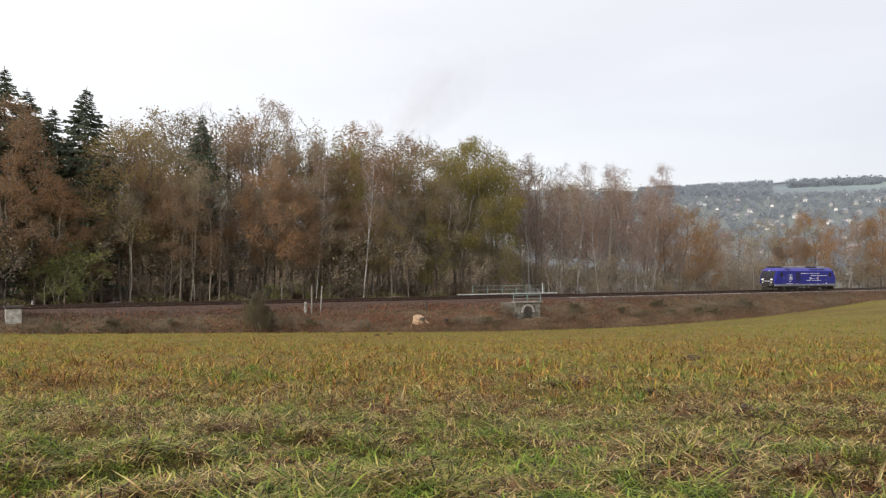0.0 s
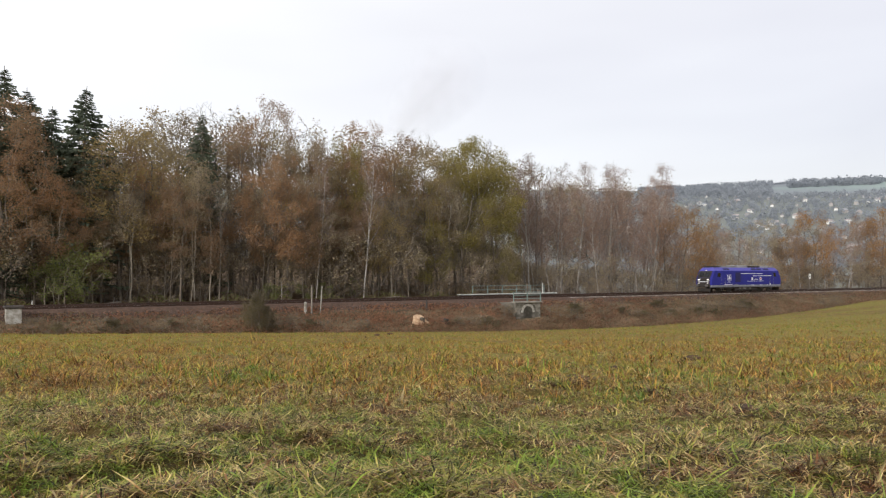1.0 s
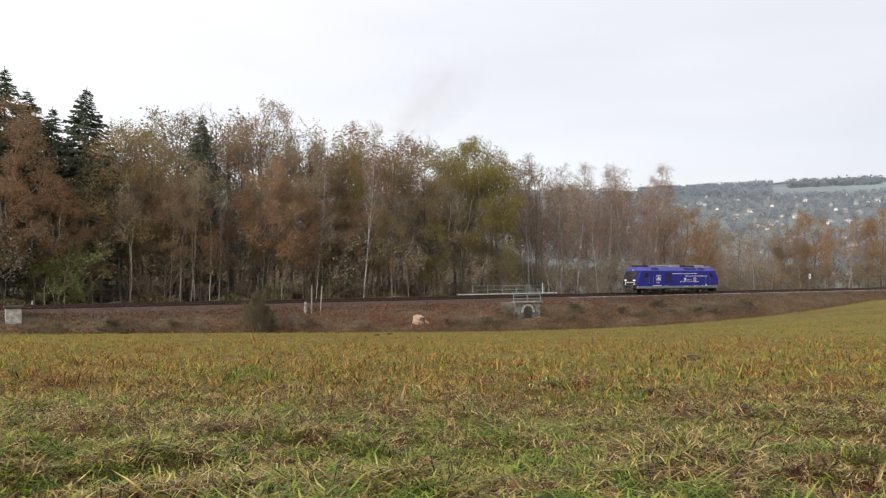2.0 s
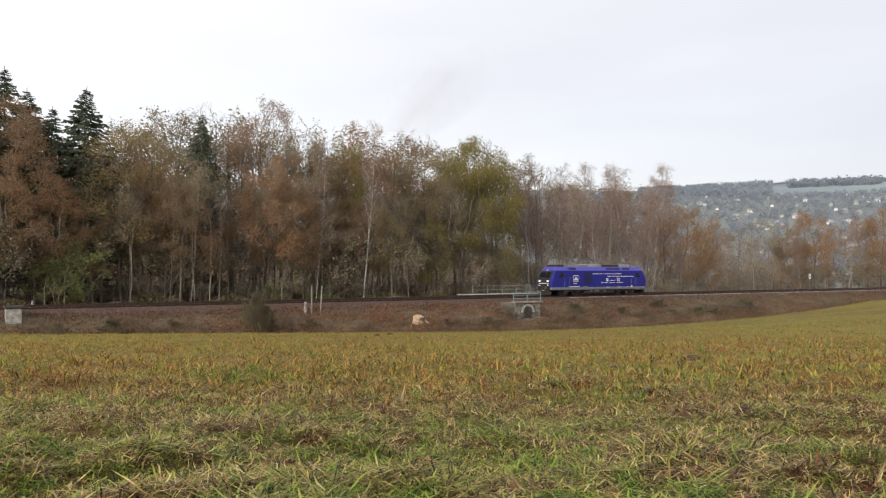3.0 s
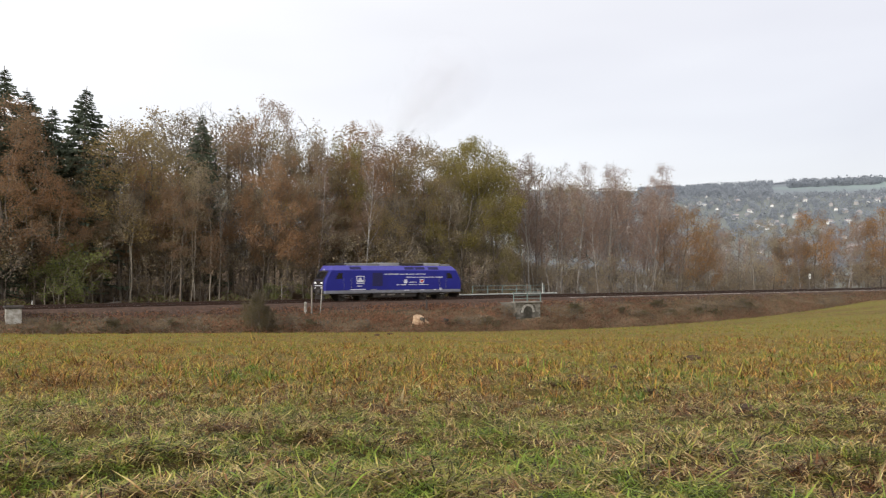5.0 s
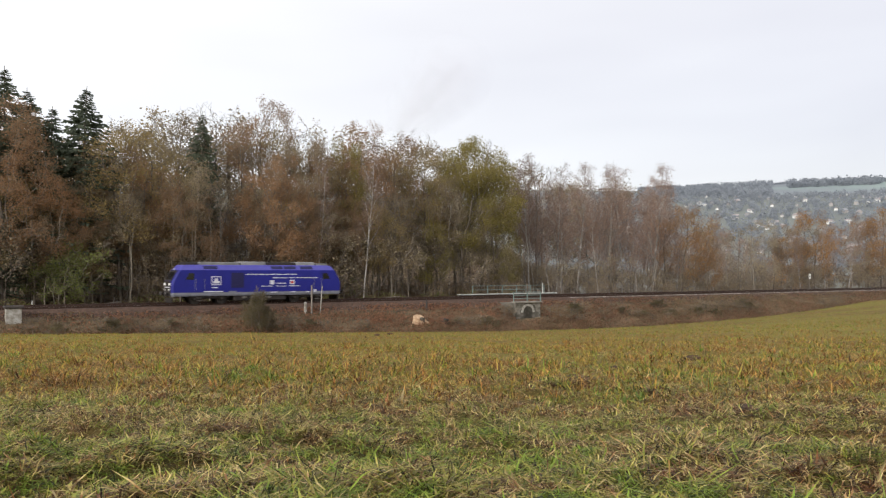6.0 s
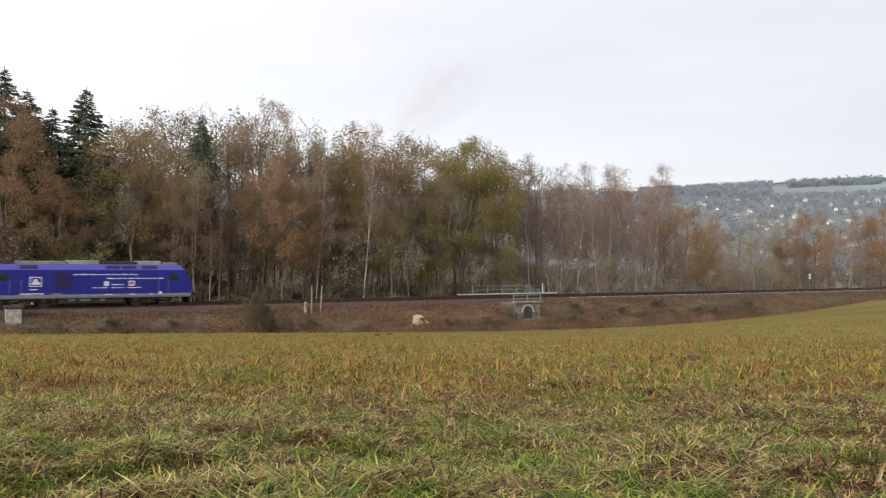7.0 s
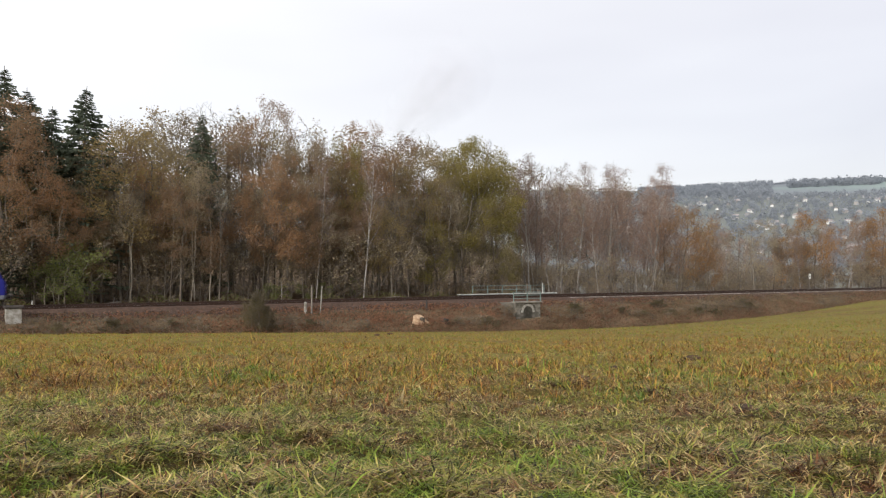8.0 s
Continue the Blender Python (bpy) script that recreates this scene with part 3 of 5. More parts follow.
# edge of the wood: kind, bearing, metres behind the track, top of the crown, widening
FRONT = [
    ("spruce_1", 8, 16, 112, 1.1), ("spruce_2", 50, 15, 152, 1.1), ("spruce_3", 80, 14, 180, 1.1), ("spruce_1", 137, 13, 146, 1.1), ("spruce_2", 350, 16, 192, 0.75),
    ("oak_1", 5, 10, 165, 1.1), ("oak_2", 62, 10, 240, 0.95), ("oak_3", 105, 9.5, 305, 0.9), ("ochre_1", 215, 11, 210, 1.15), ("ochre_2", 262, 12, 222, 1.1), ("beech_2", 180, 11, 255, 1.0),
    ("bare_1", 322, 16, 182, 1.0), ("bare_2", 382, 18, 180, 1.0), ("beech_3", 300, 9.5, 300, 1.0), ("topleaf_1", 470, 13, 170, 1.05),
    ("oak_3", 475, 9.6, 275, 1.15), ("oak_2", 425, 11, 330, 0.9), ("beech_1", 545, 13, 222, 0.9), ("oak_1", 572, 14, 240, 0.7), ("maple_3", 607, 14, 240, 0.6),
    ("birch_1", 643, 8.4, 262, 0.72), ("topleaf_2", 645, 14, 216, 1.0), ("topleaf_1", 712, 13.5, 233, 0.95), ("ochre_2", 757, 14, 255, 0.85), ("oak_2", 610, 10, 350, 0.85), ("ochre_1", 670, 10, 360, 0.8),
    ("pole_1", 338, 8.3, 275, 1.0), ("pole_2", 346, 8.5, 300, 1.0), ("pole_2", 371, 8.4, 290, 1.0), ("pole_1", 230, 8.7, 320, 1.0), ("pole_2", 465, 8.6, 330, 1.0), ("pole_1", 538, 8.8, 310, 1.0), ("pole_2", 692, 9.2, 330, 1.0), ("pole_1", 97, 9.0, 350, 1.0), ("birch_2", 560, 8.5, 300, 0.7), ("pole_1", 795, 9.4, 310, 0.9),
    ("maple_1", 815, 12, 229, 1.05), ("beech_3", 780, 16, 262, 0.7), ("birch_2", 935, 11, 285, 1.0), ("bare_1", 945, 20, 280, 0.9),
    ("birch_3", 985, 12, 305, 1.0), ("birch_1", 1020, 14, 300, 1.0), ("beech_3", 1000, 22, 310, 0.8), ("birch_2", 1075, 13, 308, 1.0),
    ("birch_3", 1100, 16, 306, 1.1), ("birch_1", 1150, 14, 302, 1.0), ("birch_2", 1160, 20, 330, 1.1), ("gold_1", 1205, 12, 357, 1.15),
    ("birch_3", 1262, 14, 385, 1.0), ("bare_2", 1335, 8, 400, 1.5), ("beech_2", 1350, 16, 385, 1.1), ("gold_2", 1440, 12, 368, 0.95),
    ("oak_2", 1400, 14, 395, 1.0), ("birch_1", 1500, 12, 385, 1.0), ("gold_1", 1558, 12, 362, 0.9), ("oak_3", 1520, 18, 385, 1.0),
    ("green_1", 112, 7.9, 440, 1.3), ("green_2", 150, 8.2, 420, 1.1), ("green_1", 78, 8.4, 462, 1.3), ("ochre_2", 165, 9.0, 400, 0.9),
]


def plant_front():
    for kind, px, back, top, widen in FRONT:
        x, y = wood_xy((px - 784) / BEARING, back)
        z0 = float(ground_z(x, y))
        grow = {"birch": 1.04}.get(kind.rsplit("_", 1)[0], 0.99)
        plant(kind, x, y, grow * (EYE_Z + y * (482 - top) / BEARING - z0), widen, spin=0 if kind == "maple_1" else None)


plant_front()


# ---------------------------------------------------------------- locomotive
M_BLUE = material("deep_blue_paint", (0.017, 0.020, 0.215), 0.5, vary=(0.015, 0.017, 0.175), scale=1.0, spec=0.25)
M_BLUETOP = material("lighter_blue_paint", (0.085, 0.08, 0.36), 0.5, vary=(0.07, 0.065, 0.30), scale=1.5)
M_BLACK = material("black_underframe", (0.022, 0.021, 0.022), 0.7, vary=(0.045, 0.036, 0.03), scale=3)
M_SKIRT = material("grey_skirt_paint", (0.22, 0.23, 0.28), 0.6, vary=(0.15, 0.155, 0.18), scale=2)
M_ROOFGREY = material("grey_roof_paint", (0.22, 0.22, 0.22), 0.7, vary=(0.13, 0.13, 0.13), scale=1.5)
M_ROOFPALE = material("pale_grey_roof", (0.28, 0.28, 0.29), 0.7, vary=(0.19, 0.19, 0.20), scale=1.5)
M_GRILLE = material("dark_blue_grille", (0.022, 0.02, 0.10), 0.6, vary=(0.012, 0.012, 0.05), scale=8)
M_GLASS = material("dark_window_glass", (0.012, 0.014, 0.018), 0.08, spec=0.6)
M_STEEL = material("worn_steel", (0.25, 0.24, 0.23), 0.45, 0.8, vary=(0.15, 0.13, 0.12), scale=5)
M_WHEEL = material("brown_wheel_steel", (0.055, 0.048, 0.042), 0.6, 0.3, vary=(0.03, 0.027, 0.025), scale=5)
M_TEXT = material("white_lettering", (0.62, 0.62, 0.68), 0.5, vary=(0.52, 0.52, 0.58), scale=3)
M_RED = material("red_badge", (0.5, 0.06, 0.06), 0.5)
M_LAMP = bpy.data.materials.new("headlight_glow")
M_LAMP.use_nodes = True
M_LAMP.node_tree.nodes["Principled BSDF"].inputs["Base Color"].default_value = (0.9, 0.9, 0.88, 1)
M_LAMP.node_tree.nodes["Principled BSDF"].inputs["Emission Color"].default_value = (1, 0.97, 0.9, 1)
M_LAMP.node_tree.nodes["Principled BSDF"].inputs["Emission Strength"].default_value = 0.12


def hull(levels, chamfer=0.13, nose=0.30):
    bm = bmesh.new()
    rings = []
    for z, inset, hw in levels:
        e = 9.0 - inset
        ring = [(e, -hw + nose), (e, hw - nose), (e - chamfer * 0.4, hw - nose * 0.35), (e - chamfer * 1.4, hw), (-e + chamfer * 1.4, hw), (-e + chamfer * 0.4, hw - nose * 0.35),
                (-e, hw - nose), (-e, -hw + nose), (-e + chamfer * 0.4, -hw + nose * 0.35), (-e + chamfer * 1.4, -hw), (e - chamfer * 1.4, -hw), (e - chamfer * 0.4, -hw + nose * 0.35)]
        rings.append([bm.verts.new((x, y, z)) for x, y in ring])
    k = len(rings[0])
    for a, b in zip(rings, rings[1:]):
        for i in range(k):
            bm.faces.new((a[i], a[(i + 1) % k], b[(i + 1) % k], b[i]))
    bm.faces.new(rings[0][::-1])
    bm.faces.new(rings[-1])
    return bm


def build_loco():
    lo = thing("locomotive", rail_pose(9, 0, 0, 180), "deep blue diesel locomotive with white lettering on the track", "locomotive")
    part("body", hull([(1.16, 0.0, 1.47), (1.95, 0.0, 1.49), (2.30, 0.08, 1.49), (3.32, 0.66, 1.49), (3.37, 0.70, 1.465)]), M_BLUE, lo)
    part("roof_slope", hull([(3.37, 0.72, 1.455), (3.82, 1.02, 1.13), (3.9, 1.5, 0.95)]), M_BLUETOP, lo, "lighter blue sloping roof edge")
    part("skirt", hull([(0.80, 0.06, 1.40), (0.95, 0.02, 1.46), (1.155, 0.02, 1.465)]), M_SKIRT, lo, "grey skirt below the blue side")

    def side(name, s0, s1, z0, z1, mat, parent=lo, label="", proud=0.012, both=True):
        for sg in ((1, -1) if both else (1,)):
            part(name, box_bm(9 - (s0 + s1) / 2, sg * (1.49 + proud / 2), (z0 + z1) / 2, s1 - s0, proud + 0.02, z1 - z0), mat, parent, label)

    # side grille with its slats
    for sg in (1, -1):
        gr = part("grille", box_bm(9 - 6.5, sg * 1.485, 2.35, 1.3, 0.04, 1.5), M_GRILLE, lo, "dark ventilation grille")
        for i in range(8):
            part("slat", box_bm(9 - 6.5, sg * 1.51, 1.7 + i * 0.18, 1.22, 0.02, 0.05), M_GRILLE, gr)
    # cab windows and doors
    for s in (1.75, 16.25):
        for sg in (1, -1):
            k = 1 if s < 9 else -1
            bm = bmesh.new()
            out = [(-0.42, 2.42), (0.42, 2.42), (0.42, 3.05), (-0.12, 3.05)]
            a = [bm.verts.new((9 - (s + k * x), sg * 1.497, z)) for x, z in out]
            b = [bm.verts.new((9 - (s + k * x), sg * 1.47, z)) for x, z in out]
            bm.faces.new(a)
            bm.faces.new(b[::-1])
            for i in range(4):
                bm.faces.new((a[i], a[(i + 1) % 4], b[(i + 1) % 4], b[i]))
            part("cab_window", bm, M_GLASS, lo, "dark cab side window")
    for s in (2.75, 15.25):
        for sg in (1, -1):
            door = part("cab_door", box_bm(9 - s, sg * 1.487, 2.2, 0.72, 0.02, 2.0), M_BLUE, lo)
            for dx in (-0.46, 0.46):
                part("handrail", rod_bm((9 - s + dx, sg * 1.55, 1.3), (9 - s + dx, sg * 1.55, 2.5), 0.014), M_ROOFPALE, door, "bright handrail")
    # fronts
    for sg in (1, -1):
        turn = Matrix.Rotation(sg * math.atan2(0.58, 1.02) * -1, 4, 'Y')
        for y in (-0.52, 0.52):
            part("windscreen", box_bm(sg * 8.70, y, 2.80, 0.03, 0.94, 0.80, turn=turn), M_GLASS, lo, "raked dark windscreen")
        part("windscreen_surround", box_bm(sg * 8.672, 0, 2.82, 0.03, 2.42, 1.16, turn=turn), M_BLACK, lo, "black panel round the windscreens")
        part("nose_band", box_bm(sg * 9.0, 0, 1.72, 0.03, 2.34, 1.12, 0.01), M_BLACK, lo, "black panel on the nose")
        part("nose_stripe", box_bm(sg * 9.015, 0, 1.68, 0.03, 1.9, 0.10), M_TEXT, lo, "white stripe across the nose")
        for y in (-0.82, 0.82):
            cluster = part("light_cluster", box_bm(sg * 9.02, y, 1.98, 0.07, 0.42, 0.22, 0.03), M_LAMP if sg > 0 else M_TEXT, lo, "white headlight cluster")
            part("marker_light", rod_bm((sg * 9.02, y, 1.45), (sg * 9.06, y, 1.45), 0.09, 10), M_LAMP if sg > 0 else M_RED, cluster)
        part("top_light", rod_bm((sg * 8.28, 0, 3.42), (sg * 8.40, 0, 3.42), 0.09, 10), M_TEXT, lo)
        part("buffer_beam", box_bm(sg * 9.02, 0, 1.02, 0.16, 2.5, 0.42, 0.03), M_BLACK, lo)
        for y in (-0.875, 0.875):
            buf = part("buffer", rod_bm((sg * 9.05, y, 1.05), (sg * 9.42, y, 1.05), 0.11, 10), M_BLACK, lo)
            part("buffer_plate", rod_bm((sg * 9.40, y, 1.05), (sg * 9.46, y, 1.05), 0.24, 12), M_STEEL, buf)
        part("coupling", rod_bm((sg * 9.05, 0, 1.02), (sg * 9.40, 0, 0.72), 0.05, 6), M_BLACK, lo)
        part("rail_guard", box_bm(sg * 8.85, 0, 0.42, 0.12, 2.3, 0.5, 0.03), M_BLACK, lo)
    # roof
    for s0, s1, h, mat, tag in ((1.35, 2.65, 4.14, M_BLACK, "dark cooling unit"), (2.9, 6.9, 4.16, M_ROOFGREY, "grey roof hatch"), (7.0, 9.6, 4.23, M_ROOFPALE, "pale roof hatch"),
                                (9.75, 12.9, 4.17, M_BLACK, "dark fan hatch"), (13.0, 15.1, 4.22, M_ROOFPALE, "pale roof hatch"), (15.3, 16.6, 4.08, M_ROOFGREY, "grey roof hatch")):
        part("roof_hatch", box_bm(9 - (s0 + s1) / 2, 0, (3.80 + h) / 2, s1 - s0, 2.0, h - 3.80, 0.06), mat, lo, tag)
    part("exhaust", rod_bm((1.1, 0.1, 4.1), (1.1, 0.1, 4.33), 0.22, 10), M_BLACK, lo)
    for s0, s1 in ((3.1, 4.5), (10.1, 11.35), (11.5, 12.8), (13.3, 14.7)):
        for sg in (1, -1):
            turn = Matrix.Rotation(sg * math.atan2(0.325, 0.45), 4, 'X')
            part("roof_vent", box_bm(9 - (s0 + s1) / 2, sg * 1.30, 3.60, s1 - s0, 0.04, 0.36, turn=turn), M_GRILLE, lo, "dark vent in the roof slope")
    # lettering, as plain bars, and badges
    rng = random.Random(3)
    for s0, s1, z, h in ((7.35, 12.9, 2.94, 0.115), (10.2, 15.3, 2.58, 0.115), (9.0, 10.35, 1.73, 0.10), (10.6, 11.75, 1.73, 0.09), (10.6, 11.75, 2.02, 0.12), (12.0, 13.2, 1.73, 0.10)):
        s = s0
        while s < s1 - 0.1:
            for _ in range(rng.randint(3, 8)):
                w = rng.uniform(0.055, 0.10)
                top = z + h / 2 - (0.03 if rng.random() < 0.6 else 0)
                if s + w < s1:
                    side("letter_bar", s, s + w, z - h / 2, top, M_TEXT, proud=0.008, both=False)
                s += w + 0.022
            s += 0.09
    for s0, s1, z, mat in ((3.1, 5.0, 1.24, M_TEXT), (5.6, 6.4, 1.22, M_SKIRT), (10.0, 10.7, 1.10, M_TEXT), (12.2, 12.7, 1.10, M_TEXT), (14.0, 14.3, 1.10, M_TEXT), (3.9, 4.5, 1.62, M_TEXT)):
        side("letter_bar", s0, s1, z - 0.045, z + 0.045, mat, proud=0.008, both=False)
    part("round_plate", rod_bm((9 - 14.95, 1.46, 1.2), (9 - 14.95, 1.505, 1.2), 0.16, 10), M_TEXT, lo)
    badge = part("badge", box_bm(9 - 4.35, 1.492, 2.30, 0.98, 0.02, 0.86, 0.008), M_TEXT, lo, "white-framed square badge")
    part("badge_field", box_bm(9 - 4.35, 1.500, 2.30, 0.84, 0.02, 0.72, 0.006), M_BLUE, badge)
    bm = bmesh.new()
    out = [(-0.34, -0.30), (0.34, -0.30), (0.36, -0.12), (0.20, 0.0), (0.16, 0.26), (-0.10, 0.30), (-0.16, 0.02), (-0.36, -0.08)]
    a = [bm.verts.new((9 - 4.35 + x, 1.520, 2.30 + z * 0.85)) for x, z in out]
    b = [bm.verts.new((9 - 4.35 + x, 1.505, 2.30 + z * 0.85)) for x, z in out]
    bm.faces.new(a)
    bm.faces.new(b[::-1])
    for i in range(8):
        bm.faces.new((a[i], a[(i + 1) % 8], b[(i + 1) % 8], b[i]))
    part("emblem", bm, M_TEXT, badge, "white emblem shape")
    part("small_badge", box_bm(9 - 10.15, 1.492, 2.10, 0.42, 0.02, 0.42), M_TEXT, lo)
    red = part("small_badge", box_bm(9 - 12.35, 1.492, 2.12, 0.52, 0.02, 0.46), M_TEXT, lo)
    part("badge_field", box_bm(9 - 12.35, 1.500, 2.12, 0.34, 0.02, 0.24), M_RED, red)
    # underframe
    part("fuel_tank", box_bm(0, 0, 0.58, 5.6, 2.5, 0.62, 0.08), M_BLACK, lo)
    for s, w in ((7.3, 0.5), (8.4, 0.9), (9.9, 0.4)):
        part("tank_fitting", box_bm(9 - s, 1.28, 0.62, w, 0.12, 0.22, 0.02), M_STEEL, lo, "pale metal fitting on the tank")
    for sg in (1, -1):
        bg = part("bogie", box_bm(sg * 5.2, 0, 0.72, 3.9, 1.2, 0.3, 0.04), M_BLACK, lo)
        for y in (-1.08, 1.08):
            fr = part("bogie_frame", box_bm(sg * 5.2, y, 0.70, 3.9, 0.16, 0.34, 0.05), M_BLACK, bg)
        for dx in (-1.3, 1.3):
            for y in (-1.1, 1.1):
                part("axle_box", box_bm(sg * 5.2 + dx, y, 0.62, 0.42, 0.26, 0.42, 0.05), M_BLACK, bg)
                part("spring", rod_bm((sg * 5.2 + dx, y, 0.8), (sg * 5.2 + dx, y, 1.12), 0.13, 8), M_STEEL, bg)
        for y in (-1.3, 1.3):
            st = part("cab_step", box_bm(sg * 6.25, y, 0.62, 0.55, 0.2, 0.05), M_STEEL, lo, "pale boarding step")
            part("tread", box_bm(sg * 6.25, y, 0.36, 0.55, 0.2, 0.05), M_STEEL, st)
    sets = []
    for x in (6.5, 3.9, -3.9, -6.5):
        ws = part("wheelset", rod_bm((0, -1.0, 0), (0, 1.0, 0), 0.09, 8), M_STEEL, lo)
        for y in (-0.75, 0.75):
            wh = part("wheel", rod_bm((0, y - 0.06, 0), (0, y + 0.06, 0), 0.60, 24), M_WHEEL, ws)
            bm = rod_bm((0, y - 0.075 * (1 if y > 0 else -1), 0), (0, y - 0.045 * (1 if y > 0 else -1), 0), 0.65, 24)
            part("flange", bm, M_BLACK, wh)
            for k in range(6):
                a = k * math.pi / 3
                sgn = 1 if y > 0 else -1
                part("bolt", box_bm(0.32 * math.cos(a), y + sgn * 0.07, 0.32 * math.sin(a), 0.09, 0.03, 0.09), M_BLACK, wh)
        ws.matrix_basis = pose(x, 0, 0.60)
        sets.append((ws, x))
    return lo, sets


loco, wheelsets = build_loco()


# ---------------------------------------------------------------- structures beside the line
def s_at(px, w):
    """Distance along the track at the bearing px, w metres in front of it."""
    x, y = wood_xy((px - 784) / BEARING, -w)
    return (x - PX) * UX + (y - PY) * UY


def railing(m, length, height, posts, bars, label):
    r = thing("bridge_railing", m, label, "railing", "bridge railings")
    for i in range(posts):
        x = -length / 2 + length * i / (posts - 1)
        part("post", box_bm(x, 0, height / 2 - 0.1, 0.1, 0.1, height + 0.2), M_GREEN, r)
    for k in range(bars):
        z = height * (k + 1) / bars - 0.03
        part("rail", rod_bm((-length / 2, 0, z), (length / 2, 0, z), 0.038, 8), M_GREEN, r)
    return r


def build_bridge():
    W = 5.6
    s0 = s_at(935, W)
    br = thing("stone_culvert", rail_pose(s0, 0, 0), "small grey stone culvert with a round arch under the railway", "culvert")
    half, top, bottom, rad, spring = 1.95, -0.55, -3.2, 0.76, -1.72
    # wing wall with a barrel: front face outline with the arch cut out, extruded inwards
    arch = [(rad * math.cos(a), spring + rad * math.sin(a)) for a in np.linspace(0, math.pi, 11)]
    outline = [(rad, bottom)] + arch + [(-rad, bottom), (-half, bottom), (-half, top), (half, top), (half, bottom)]
    bm = bmesh.new()
    f = [bm.verts.new((x, -W + 0.12, z)) for x, z in outline]
    b = [bm.verts.new((x, -0.9, z)) for x, z in outline]
    n = len(outline)
    for i in range(n):
        bm.faces.new((f[i], f[(i + 1) % n], b[(i + 1) % n], b[i]))
    cap = bm.faces.new(f)
    bmesh.ops.triangulate(bm, faces=[cap])
    cap = bm.faces.new(b[::-1])
    bmesh.ops.triangulate(bm, faces=[cap])
    wall = part("wall", bm, M_STONE, br)
    part("coping", box_bm(0, -W + 0.35, top + 0.09, half * 2 + 0.3, 1.0, 0.18, 0.03), M_STONE, br)
    # dark plate stands in for the shade deep in the barrel
    part("arch_shade_sheet", box_bm(0, -1.6, -2.3, 1.4, 0.1, 1.9), M_CAP, br, "dark sheet put in for the shade inside the arch")
    rng = random.Random(8)
    for k in range(9):
        a = math.pi * (k + 0.5) / 9
        c = Matrix.Translation((math.cos(a) * (rad + 0.16), -W + 0.1, spring + math.sin(a) * (rad + 0.16))) @ Matrix.Rotation(-a + math.pi / 2, 4, 'Y')
        bm = box_bm(0, 0, 0, 0.27, 0.16, 0.32, 0.02)
        bmesh.ops.transform(bm, matrix=c, verts=bm.verts[:])
        part("arch_stone", bm, M_PALESTONE, wall)
    z = top - 0.02
    while z > bottom + 0.4:
        h = 0.27
        x = -half + rng.uniform(-0.2, 0)
        while x < half:
            w = rng.uniform(0.35, 0.6)
            x0, x1 = max(x, -half), min(x + w, half)
            cx, cz = (x0 + x1) / 2, z - h / 2
            if x1 - x0 > 0.12 and not (abs(cx) < rad + 0.34 + (x1 - x0) / 2 and cz < spring) and math.hypot(max(abs(cx) - (x1 - x0) / 2, 0), cz - spring) > rad + 0.34:
                part("stone", box_bm(cx, -W + 0.10, cz, x1 - x0 - 0.03, 0.10 + rng.uniform(0, 0.04), h - 0.03, 0.02), M_STONE, wall)
            x += w
        z -= h
    railing(rail_pose(s0 + 0.1, W - 0.35, top + 0.18), 4.2, 1.15, 3, 3, "green-painted iron railing on the culvert edge")
    # far side: a walkway with its own railing
    a, b = s_at(812, -7.6), s_at(982, -7.6)
    walkway = thing("walkway", rail_pose((a + b) / 2, -7.6, 0.0), "pale concrete walkway slab beside the far track", "walkway")
    part("slab", box_bm(0, 0, 0.13, b - a, 0.9, 0.14, 0.03), M_SLAB, walkway)
    part("support_wall", box_bm(0, 0.05, -0.48, b - a - 0.8, 0.7, 1.08), M_CAP, walkway, "dark wall under the slab")
    a, b = s_at(836, -8.0), s_at(962, -8.0)
    railing(rail_pose((a + b) / 2, -7.95, 0.20), b - a, 1.1, 6, 2, "long green railing behind the far track")


build_bridge()


def build_block():
    w = 3.0
    s = s_at(25, w)
    b = thing("concrete_block", rail_pose(s, w, -1.25), "pale weathered concrete cable box with a dark lid", "concrete box")
    part("base", box_bm(0, 0, 0.62, 1.22, 1.0, 1.5, 0.05), M_CONC, b)
    part("lid", box_bm(0, 0, 1.46, 1.5, 1.25, 0.22, 0.05), M_CAP, b, "dark overhanging lid")


def post(name, px, w, z0, z1, r, mat, label, lean=0.0):
    s = s_at(px, w)
    p = thing(name, rail_pose(s, w, z0), label, "post")
    top = (lean, 0, z1 - z0)
    bm = rod_bm((0, 0, -0.3), top, r, 8, r2=r * 0.85)
    part("shaft", bm, mat, p)
    part("cap", rod_bm((lean, 0, z1 - z0 - 0.02), (lean, 0, z1 - z0 + 0.03), r * 1.1, 8, r2=r * 0.5), mat, p)
    return p


build_block()
post("wooden_post", 552, 3.3, -0.95, 1.75, 0.10, M_GREYWOOD, "weathered grey wooden post beside the track")
post("white_post", 567, 3.3, -0.95, 1.65, 0.065, M_CONC, "leaning white-painted post beside the track", lean=0.22)
post("short_white_post", 541, 3.2, -0.9, 0.05, 0.17, M_CONC, "short pale concrete marker post on the bank")
post("white_pole", 499, -8.3, -0.55, 2.1, 0.065, M_CONC, "slim white pole at the edge of the wood")
post("dark_stake", 755, 3.3, -0.95, 0.0, 0.12, M_CAP, "short dark stake at the edge of the ballast")
post("pale_post", 960, -8.3, -0.2, 1.55, 0.07, M_WHITE, "thin pale post behind the bridge railing")


